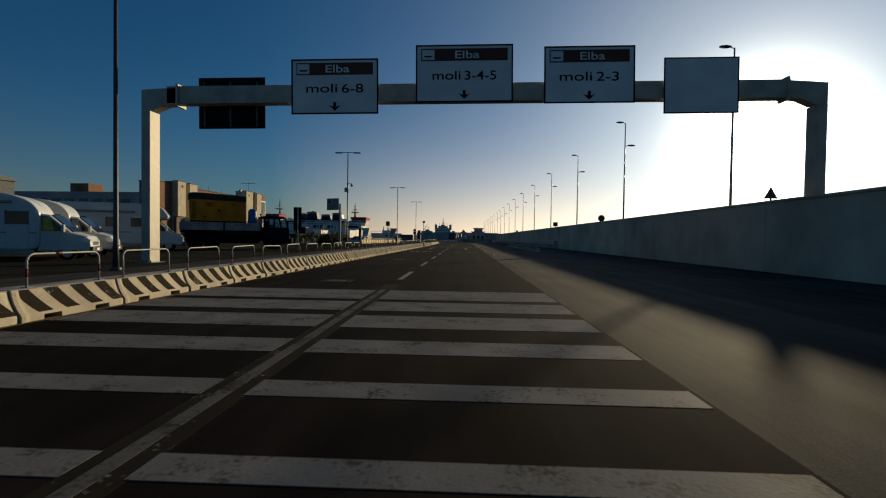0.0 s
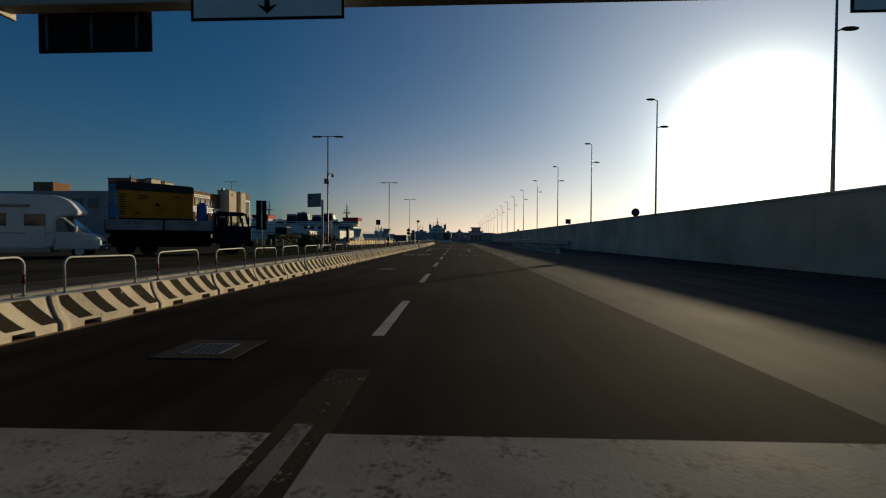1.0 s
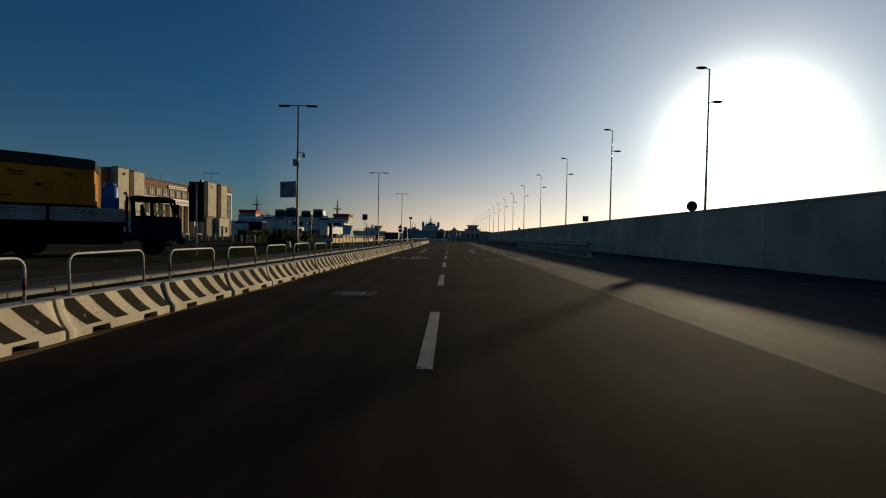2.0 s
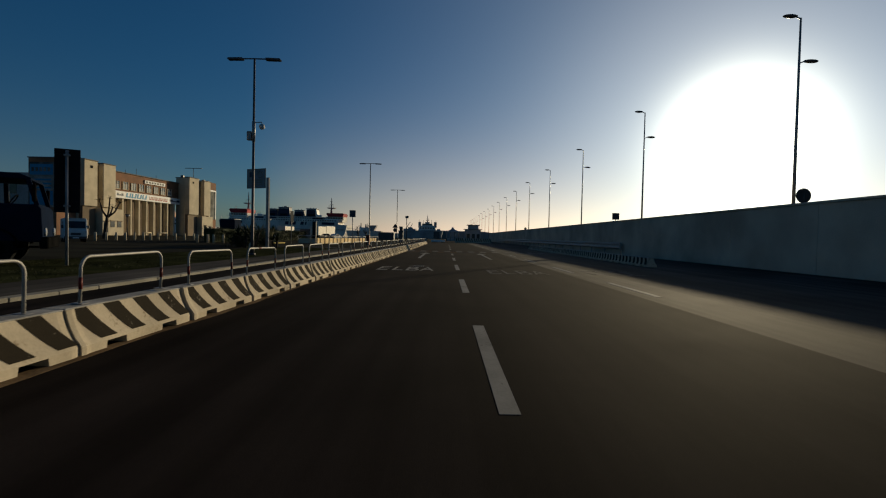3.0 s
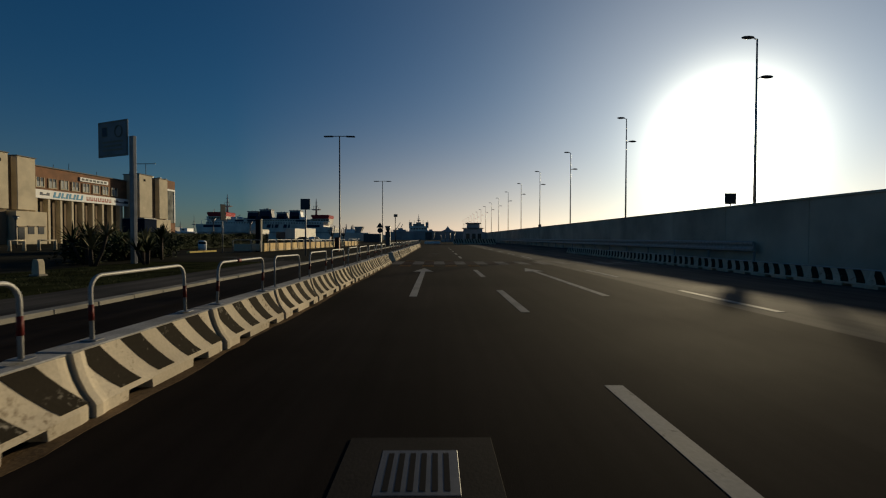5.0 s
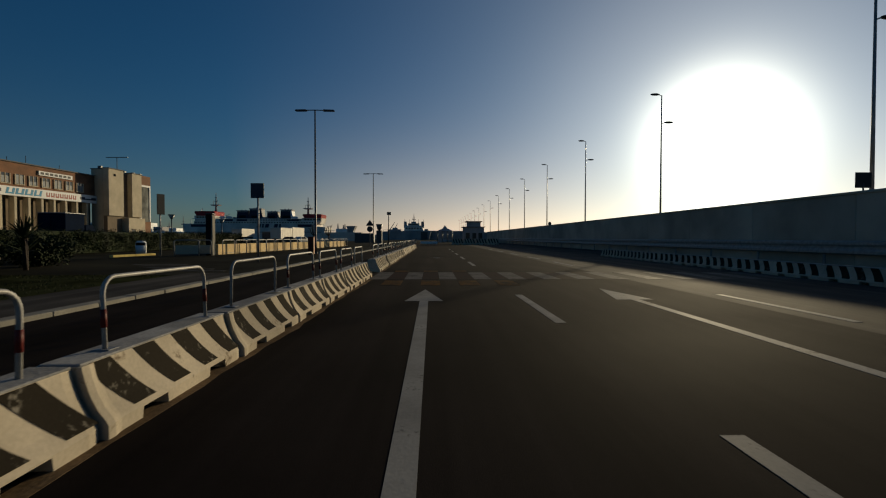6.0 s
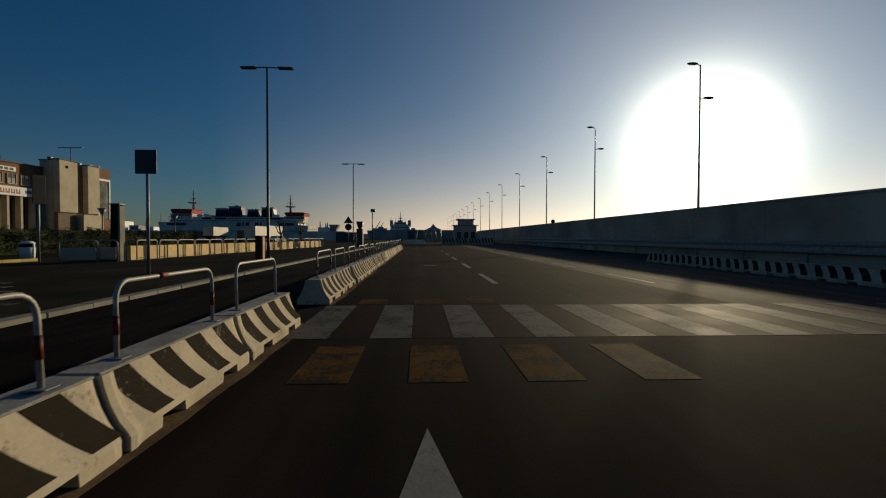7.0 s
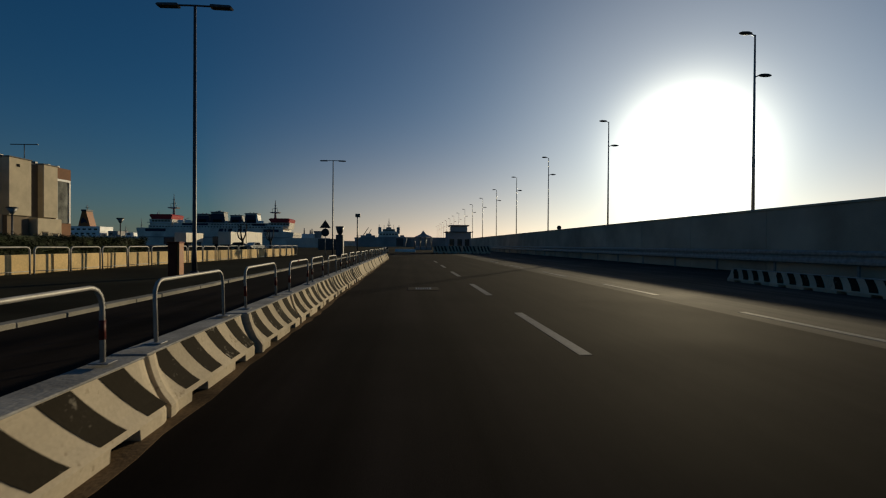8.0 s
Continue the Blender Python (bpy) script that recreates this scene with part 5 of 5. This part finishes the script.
for x, y, r in ((-18.6, 63.4, 0.9), (-19.2, 66.4, 1.1), (-18.8, 69.6, 1.0), (-20.4, 72.0, 1.0)):
    bush = thing("bush", pose(x, y, 0.06), "low dark evergreen bush", "bush", "bushes on the verge")
    bm = B()
    for _ in range(46):
        leaf_clump(bm, (random.gauss(0, r * 0.4), random.gauss(0, r * 0.55), random.uniform(0.15, 1.05)), random.uniform(0.3, 0.45), 40, 0.17)
    part("foliage", bm, "leaf", bush)
    part("stems", tube(B(), [(0, 0, 0), (0.05, 0, 0.7)], 0.06, 6, 0.03), "bark", bush)


grass = B()
for _ in range(9000):
    x, y, h, a = random.uniform(-16.9, -11.4), random.uniform(34.1, 65.1), random.uniform(0.02, 0.055), random.uniform(0, math.pi)
    if noise.noise((x * 0.5, y * 0.5, 3.0)) < -0.15:
        continue
    dx, dy = 0.012 * math.cos(a), 0.012 * math.sin(a)
    grass.faces.new([grass.verts.new(q) for q in ((x - dx, y - dy, 0.06), (x + dx, y + dy, 0.06), (x + random.uniform(-0.04, 0.04), y + random.uniform(-0.04, 0.04), 0.06 + h))])
tagged(part("grass", grass, "grass"), "short dry olive grass on the verge", "grass", kind="stuff")


def yucca(m, n, h, dry):
    t = thing("yucca", m, "spiky yucca with long sword leaves" if not dry else "dry spiky yucca with bleached leaves", "plant", "yuccas on the verge")
    bm, trunk = B(), B()
    heads = [Vector((0, 0, h * 0.35))] + [Vector((random.uniform(-0.5, 0.5), random.uniform(-0.5, 0.5), h * random.uniform(0.4, 0.65))) for _ in range(2)]
    for hd in heads:
        tube(trunk, [(hd.x * 0.2, hd.y * 0.2, 0), (hd.x * 0.7, hd.y * 0.7, hd.z * 0.5), tuple(hd)], 0.07, 6, 0.05)
        for _ in range(n):
            a, e = random.uniform(0, 2 * math.pi), random.uniform(0.1, 1.35)
            d = Vector((math.cos(a) * math.cos(e), math.sin(a) * math.cos(e), math.sin(e)))
            L = h * random.uniform(0.4, 0.6)
            s = d.cross(Vector((0, 0, 1))).normalized() * 0.035
            mid, tip = hd + d * L * 0.55, hd + d * L + Vector((0, 0, -0.12 * L))
            v = [bm.verts.new(q) for q in (hd - s, hd + s, mid + s, tip, mid - s)]
            bm.faces.new((v[0], v[1], v[2], v[4]))
            bm.faces.new((v[4], v[2], v[3]))
    part("trunk", trunk, "bark", t)
    part("leaves", bm, "leaf_dry" if dry else "leaf", t)


for x, y, h, dry in ((-17.0, 61.6, 1.9, True), (-17.9, 62.6, 2.1, False), (-16.6, 64.3, 1.7, True), (-17.6, 67.5, 1.8, False), (-20.4, 68.2, 1.7, True),
                     (-15.6, 62.9, 1.4, False), (-19.0, 67.0, 1.9, False)):
    yucca(pose(x, y, 0.06), 26, h, dry)


def bare_tree(m, label):
    t = thing("bare_tree", m, label, "tree")
    bm = B()
    tube(bm, [(0, 0, 0), (0.1, 0, 1.2), (0.25, 0.05, 2.2), (0.3, 0, 2.8)], 0.24, 8, 0.18)
    tips = []
    for (dx, dy, dz) in ((-0.8, 0.2, 2.2), (0.2, -0.4, 2.4), (1.4, 0.3, 1.9), (0.7, 0.6, 1.3)):
        a = Vector((0.3, 0, 2.7))
        b = a + Vector((dx * 0.6, dy, dz * 0.4))
        c = a + Vector((dx, dy * 1.4, dz))
        tube(bm, [a, b, c], 0.13, 6, 0.08)
        tips.append(c)
    part("trunk", bm, "bark", t)
    bm = B()
    for c in tips:
        for _ in range(9):
            d = Vector((random.uniform(-1, 1), random.uniform(-1, 1), random.uniform(0.2, 1.2)))
            tube(bm, [c, c + d * 0.25, c + d * 0.5], 0.035, 4, 0.012)
    part("twigs", bm, "bark", t)


bare_tree(pose(-45.3, 85.5, 0.06, 0, 0, 43) @ Matrix.Scale(0.98, 4), "pollarded bare tree with a forked trunk")
for y, k in ((104.6, 0.5), (112.4, 0.5)):
    bare_tree(pose(-16.8, y, 0.06, 0, 0, y) @ Matrix.Scale(k, 4), "small pollarded bare tree by the ochre wall")


# ---- ferries and harbour ----
def mast(bm, x, y, z0, z1, s=1.0):
    """A tapering pole with one broad radar platform and thin yards above it."""
    h = z1 - z0
    tube(bm, [(x, y, z0), (x, y, z0 + h * 0.45), (x, y, z1)], 0.42 * s, 8, 0.07 * s)
    prism(bm, [(x - 1.35 * s, z0 + h * 0.42), (x - 1.0 * s, z0 + h * 0.37), (x + 1.0 * s, z0 + h * 0.37), (x + 1.35 * s, z0 + h * 0.42)], y - 1.0 * s, y + 1.0 * s, "y")
    for f, w in ((0.58, 1.1), (0.76, 0.7)):
        box(bm, x - w * s / 2, x + w * s / 2, y - 0.12, y + 0.12, z0 + h * f, z0 + h * f + 0.14 * s)
    tube(bm, [(x - 0.8 * s, y, z0 + h * 0.42), (x - 0.8 * s, y, z0 + h * 0.6)], 0.06 * s, 5)
    tube(bm, [(x + 0.7 * s, y, z0 + h * 0.42), (x + 0.45 * s, y, z0 + h * 0.66)], 0.05 * s, 5)


ferry = thing("ferry", pose(-11.9, 333.8, -0.67) @ Matrix.Scale(1.165, 4), "large grey car ferry with four dark funnels", "ferry", "ships in the harbour")
part("hull", prism(B(), [(-116, 0), (-117.5, 8.6), (-51.5, 8.6), (-51.5, 7.4), (-46.6, 6.9), (-47.4, 3.0), (-49, 0)], 0, 16, "y"), "hull_grey", ferry)
part("car_deck", box(B(), -112.4, -51.8, 0.6, 15, 8.6, 9.9, 0.1), "hull_grey", ferry)
part("upper_deck", box(B(), -101.8, -58.6, 1.4, 14, 9.9, 11.1, 0.1), "hull_grey", ferry)
part("deck_edge", box(B(), -101.9, -58.5, 1.2, 14.2, 11.1, 11.22), "hull_white", ferry)
for x0, x1 in ((-97.8, -93.2), (-91.4, -86.1), (-66.0, -60.2)):
    part("deck_opening", box(B(), x0, x1, 1.33, 1.4, 9.95, 10.9), "navy", ferry, "dark side opening")
for i in range(20):
    part("deck_window", box(B(), -84.6 + i * 1.3, -83.9 + i * 1.3, 1.33, 1.4, 10.3, 10.75), "glass", ferry)
for i in range(44):
    part("hull_window", box(B(), -111.6 + i * 1.35, -110.9 + i * 1.35, 0.53, 0.6, 9.0, 9.5), "glass", ferry)
for x0, x1, z in ((-92.2, -86.8, 15.2), (-85.9, -79.8, 16.2), (-77.0, -72.0, 14.7), (-70.2, -64.4, 15.7)):
    f = part("funnel", prism(B(), [(x0 - 0.3, 11.1), (x0 + 0.1, z), (x1 - 0.2, z), (x1 + 0.4, 11.1)], 4, 9, "y", 0.1), "navy", ferry, "dark navy funnel")
    part("funnel_top", box(B(), x0 - 0.2, x1 + 0.1, 3.7, 9.3, z, z + 0.35, 0.08), "hull_dark", f)
    part("funnel_band", box(B(), x0 + 0.02, x1 - 0.1, 3.93, 4.0, z - 0.5, z - 0.3), "hull_grey", f)
    part("louvre", box(B(), x0 + 0.9, x1 - 1.1, 3.93, 4.0, 11.6, 12.9), "sign_black", f)
    for k in range(2):
        part("exhaust_pipe", tube(B(), [(x0 + 1.6 + k * 1.7, 6.5, z), (x0 + 1.6 + k * 1.7, 6.5, z + 0.8)], 0.3, 8), "hull_dark", f)
# white sliver puts the sunlit edge of the funnel in as colour
part("funnel_flash", prism(B(), [(-65.2, 15.4), (-64.6, 15.6), (-63.9, 11.2), (-64.9, 11.2)], 3.8, 9.2, "y"), "banner_white", ferry, "white piece put in as the funnel's sunlit edge")
part("funnel_cowl", tube(B(), [(-83.6, 6.5, 16.9), (-82.0, 6.5, 16.9)], 0.28, 8), "hull_dark", ferry)
for x0, x1, z0, z1, mx in ((-112.8, -102.4, 12.7, 15.0, -103.6), (-58.8, -48.9, 11.6, 13.6, -56.7)):
    w = part("wheelhouse", prism(B(), [(x0 + 0.6, 8.6), (x0, z0), (x1, z0), (x1 - 0.8, 8.6)], 2, 13, "y"), "hull_grey", ferry)
    part("red_top", prism(B(), [(x0 + 1.2, z0), (x0 + 0.2, z1 - 0.5), (x0 + 0.8, z1), (x1 - 0.6, z1), (x1 + 0.1, z1 - 0.5), (x1 - 0.4, z0)], 1.6, 13.4, "y", 0.1), "ship_red", w, "red painted top")
    for k in range(6):
        part("bridge_window", box(B(), x0 + 1.2 + k * 1.4, x0 + 2.3 + k * 1.4, 1.93, 2.0, z0 - 1.2, z0 - 0.4), "glass", w)
    part("bridge_wing", box(B(), x0 - 0.5, x1 + 0.5, 1.2, 2.4, z0 - 1.7, z0 - 1.4), "hull_white", w)
    bm = B()
    mast(bm, mx, 6, z1 - 1.0, 24.6 if mx < -80 else 22.4, 1.7)
    part("mast", bm, "hull_dark", w)
    part("radar_dome", tube(B(), [(x0 + 1.8, 6, z1), (x0 + 1.8, 6, z1 + 0.5), (x0 + 1.8, 6, z1 + 1.1)], 0.25, 8, 0.12), "hull_white", w)
for x, w in ((-81.0, 2.4), (-78.2, 0.9), (-76.8, 2.2), (-72.4, 2.2), (-69.8, 1.0)):
    part("logo_block", prism(B(), [(x, 6.7), (x + w * 0.8, 6.7), (x + w, 8.5), (x + w * 0.2, 8.5)], -0.12, 0.0, "y"), "navy", ferry)
for x0, x1 in ((-113.5, -104.5), (-60.5, -53.5)):
    part("hull_recess", box(B(), x0, x1, -0.06, 0.0, 7.0, 8.3), "navy", ferry, "dark mooring deck opening")
for x in (-98.5, -95.4, -62.4):
    boat = part("lifeboat", prism(B(), rounded([(x - 1.5, 11.9), (x - 1.2, 11.3), (x + 1.2, 11.3), (x + 1.5, 11.9), (x + 0.9, 12.4), (x - 0.9, 12.4)], 0.3), 1.2, 2.6, "y"), "hull_white", ferry, "covered lifeboat")
    part("davit", tube(B(), [(x - 1.3, 2.8, 11.2), (x - 1.3, 2.6, 12.9), (x - 1.3, 1.5, 12.9)], 0.1, 6), "hull_dark", boat)
for x0, x1, z0, z1 in ((-79.4, -77.6, 11.1, 12.2), (-71.6, -70.8, 11.1, 12.0), (-94.0, -92.8, 11.1, 12.0)):
    part("deck_box", box(B(), x0, x1, 3, 8, z0, z1, 0.1), "hull_dark", ferry)
for z in (11.55, 11.95):
    part("deck_rail", tube(B(), [(-101.8, 1.5, z), (-92.8, 1.5, z)], 0.05, 5), "hull_white", ferry)
for k in range(8):
    part("rail_post", tube(B(), [(-101.8 + k * 1.28, 1.5, 11.1), (-101.8 + k * 1.28, 1.5, 11.95)], 0.05, 5), "hull_white", ferry)
part("boom", tube(B(), [(-101.0, 5, 11.2), (-96.2, 5, 13.6)], 0.2, 6, 0.12), "hull_dark", ferry)
part("aerial", tube(B(), [(-110.4, 6, 15.0), (-110.4, 6, 16.8)], 0.1, 5), "hull_dark", ferry)
part("belting", box(B(), -116, -48.4, -0.3, 0.0, 4.2, 4.6), "hull_dark", ferry)

grey = thing("grey_ship", pose(-1.25, 303.5, 0) @ Matrix.Scale(0.873, 4), "dark grey ferry seen from astern", "ferry", "ships in the harbour")
part("hull", prism(B(), [(-32, 0), (-33, 5.2), (-5, 5.9), (-3.5, 5.4), (-4.5, 0)], 0, 30, "y"), "hull_dark", grey)
part("house", prism(B(), [(-20, 5.2), (-19.5, 8.6), (-17, 9.0), (-10, 9.0), (-8.6, 8.2), (-8, 5.2)], 4, 20, "y", 0.1), "hull_grey", grey)
part("bridge", box(B(), -17.5, -10.5, 5, 14, 9.0, 10.3, 0.1), "hull_grey", grey)
part("window_band", box(B(), -17.0, -11.0, 4.9, 5.0, 9.3, 9.9), "glass", grey)
for x in (-19.2, -8.6):
    part("funnel", box(B(), x - 0.9, x + 0.9, 6, 9, 7.5, 11.4, 0.2), "hull_dark", grey)
bm = B()
mast(bm, -14.0, 8, 10, 16.5, 1.0)
part("mast", bm, "hull_dark", grey)
for x0, x1, z0, z1 in ((-30, -22, 5.2, 6.6), (-27, -24, 6.6, 7.6), (-7.5, -5.2, 5.4, 6.8), (-15.5, -12.5, 10.3, 11.3)):
    part("deck_box", box(B(), x0, x1, 5, 9, z0, z1, 0.1), "hull_dark", grey)
for x, z in ((-19.6, 13.0), (-16.8, 12.6), (-11.2, 12.8), (-8.2, 12.6)):
    part("aerial", tube(B(), [(x, 7, 9), (x, 7, z)], 0.13, 5), "hull_dark", grey)
for a, b in (((-28.5, 6.6), (-25.5, 11.2)), ((-25.8, 6.6), (-24.0, 10.2))):
    part("deck_crane", tube(B(), [(a[0], 6, a[1]), (b[0], 6, b[1])], 0.28, 6, 0.15), "hull_dark", grey)
for k in range(9):
    part("rail_post", tube(B(), [(-32 + k * 1.4, 0.3, 5.2), (-32 + k * 1.4, 0.3, 6.2)], 0.08, 5), "hull_dark", grey)
part("rail", tube(B(), [(-32, 0.3, 6.2), (-20.6, 0.3, 6.2)], 0.08, 5), "hull_dark", grey)
for k in range(6):
    part("window", box(B(), -18.8 + k * 1.7, -17.8 + k * 1.7, 3.9, 4.0, 6.8, 7.6), "glass", grey)
part("ramp", box(B(), -9.5, -5.5, -1.0, 0.0, 0.6, 5.0), "steel_dark", grey)
long_hull = thing("long_ship", pose(0, 330, 0), "long dark ship lying along the far quay", "ship", "ships in the harbour")
part("hull", prism(B(), [(-10, 0), (-10, 5.4), (22, 5.2), (30, 4.2), (30, 0)], 0, 20, "y"), "hull_dark", long_hull)

crane = thing("work_boat", pose(-6.0, 230, 0), "small pale work boat with a raised dark bridge", "boat", "ships in the harbour")
part("hull", prism(B(), [(-38, 0), (-39, 3.2), (-24, 3.2), (-25, 0)], 0, 6, "y"), "hull_grey", crane)
part("house", box(B(), -33.6, -29.4, 1, 5, 3.2, 4.6, 0.1), "hull_white", crane)
part("bridge", prism(B(), [(-29.0, 3.2), (-29.0, 4.0), (-29.8, 5.6), (-26.2, 5.6), (-27.0, 4.0), (-27.2, 3.2)], 1, 5, "y"), "hull_dark", crane)
for x, z in ((-33, 6.6), (-31.0, 6.0), (-30.4, 6.4)):
    part("pole", tube(B(), [(x, 2, 4.4), (x, 2, z)], 0.3, 5, 0.15), "hull_dark", crane)
part("deck_rail", tube(B(), [(-38.5, 0.3, 3.9), (-33.8, 0.3, 3.9)], 0.07, 5), "hull_white", crane)

yacht = thing("white_ship", pose(-48.5, 450.8, -1.5) @ Matrix.Scale(1.3, 4), "white ferry with an orange funnel behind the hedge", "ferry", "ships in the harbour")
part("hull", prism(B(), [(-205, 0), (-208, 6.0), (-130, 6.0), (-122, 5.4), (-126, 0)], 0, 18, "y"), "hull_white", yacht)
for k, (x0, x1, z0, z1) in enumerate(((-200, -147, 6.0, 8.6), (-190, -147.5, 8.6, 11.6), (-143.5, -138, 6.0, 9.0), (-134, -129.5, 6.0, 8.2))):
    part("deck_house", box(B(), x0, x1, 1 + k, 16 - k, z0, z1, 0.1), "hull_white" if k != 2 else "hull_dark", yacht)
    for j in range(int((x1 - x0) / 3.2)):
        part("deck_window", box(B(), x0 + 0.8 + j * 3.2, x0 + 2.6 + j * 3.2, 0.95 + k, 1 + k, z0 + 0.8, z0 + 1.7), "glass", yacht)
part("funnel", prism(B(), [(-161.8, 11.5), (-159.6, 20.6), (-157.2, 20.6), (-154.8, 11.5)], 5, 11, "y", 0.1), "ship_orange", yacht, "tall orange funnel")
part("funnel_top", box(B(), -159.9, -156.9, 4.9, 11.1, 20.6, 21.7), "navy", yacht)
part("funnel_mark", prism(B(), [(-160.2, 13.3), (-159.8, 15.6), (-158.8, 17.2), (-158.1, 16.0), (-157.2, 15.6), (-156.4, 13.5), (-158.0, 14.2)], 4.9, 5.0, "y"), "navy", yacht)
bm = B()
mast(bm, -158.4, 8, 21.7, 25, 0.7)
part("funnel_mast", bm, "hull_dark", yacht)
for x, z in ((-126, 17), (-121, 14.5), (-135, 13)):
    bm = B()
    mast(bm, x, 6, 6.5, z, 0.9)
    part("mast", bm, "hull_white" if x > -125 else "hull_dark", yacht)

quay = thing("quay_wall", pose(0, 0, 0), "low dark quay edge with fenders at the end of the road", "quay", kind="structure")
part("edge", box(B(), -300, -44, 198, 204, 0, 0.5, 0.1), "kerb", quay)
part("breakwater", prism(B(), [(395, 0), (398, 3.2), (408, 3.6), (412, 0)], -80, 500, "x"), "wall", quay)

booth = thing("control_booth", pose(0.66, 140.2, 0) @ Matrix.Scale(0.818, 4), "two-storey dark control booth at the road's end", "building")
part("lower_wall", box(B(), 2.0, 6.5, 0, 5, 0, 3.9, 0.06), "booth", booth)
part("upper_wall", box(B(), 2.9, 5.85, 0.6, 4.5, 3.95, 5.1, 0.05), "booth", booth)
part("roof", box(B(), 2.5, 6.2, 0.2, 4.9, 5.1, 5.3, 0.03), "roof_grey", booth)
part("eave", box(B(), 1.6, 6.9, -0.4, 5.4, 3.9, 4.02, 0.03), "roof_grey", booth)
for x in (2.4, 3.9, 5.3):
    part("window", box(B(), x, x + 0.9, -0.04, 0.0, 1.3, 2.6), "glass", booth)
kiosk = thing("kiosk", pose(-0.16, 180.0, 0) @ Matrix.Scale(0.764, 4), "open kiosk with a peaked tent roof", "kiosk")
bm = B()
apex = bm.verts.new((0, 2.7, 6.1))
ring = [bm.verts.new(q) for q in ((-2.8, 0, 4.0), (2.8, 0, 4.0), (2.8, 5.4, 4.0), (-2.8, 5.4, 4.0))]
mid = [bm.verts.new(q) for q in ((-0.9, 1.8, 4.9), (0.9, 1.8, 4.9), (0.9, 3.6, 4.9), (-0.9, 3.6, 4.9))]
for k in range(4):
    bm.faces.new((ring[k], ring[(k + 1) % 4], mid[(k + 1) % 4], mid[k]))
    bm.faces.new((mid[k], mid[(k + 1) % 4], apex))
bm.faces.new(ring[::-1])
part("tent_roof", bm, "booth", kiosk)
for x in (-2.6, -0.9, 0.9, 2.6):
    for y in (0.2, 5.2):
        part("leg", tube(B(), [(x, y, 0), (x, y, 4.0)], 0.09, 6), "steel_dark", kiosk)
part("counter", box(B(), -2.6, 2.6, 0.3, 5.1, 0, 1.1, 0.05), "booth", kiosk)
bar = thing("white_barrier", pose(0.3, 143, 0), "low white barrier across the far lane", "barrier")
part("body", box(B(), -6.2, -2.9, 0, 0.5, 0, 0.5, 0.05), "hull_white", bar)
ends = thing("end_marker", pose(-5.75, 107.4, 0.003), "black and white chevron marker at the barrier's end", "marker")
part("board", box(B(), -0.25, 0.25, 0, 0.06, 0, 1.0, 0.01), "barrier", ends)
for k in range(2):
    part("stripe", prism(B(), [(-0.24, 0.1 + k * 0.45), (0.24, 0.4 + k * 0.45), (0.24, 0.6 + k * 0.45), (-0.24, 0.3 + k * 0.45)], -0.006, 0.0, "y"), "stripe_black", ends)
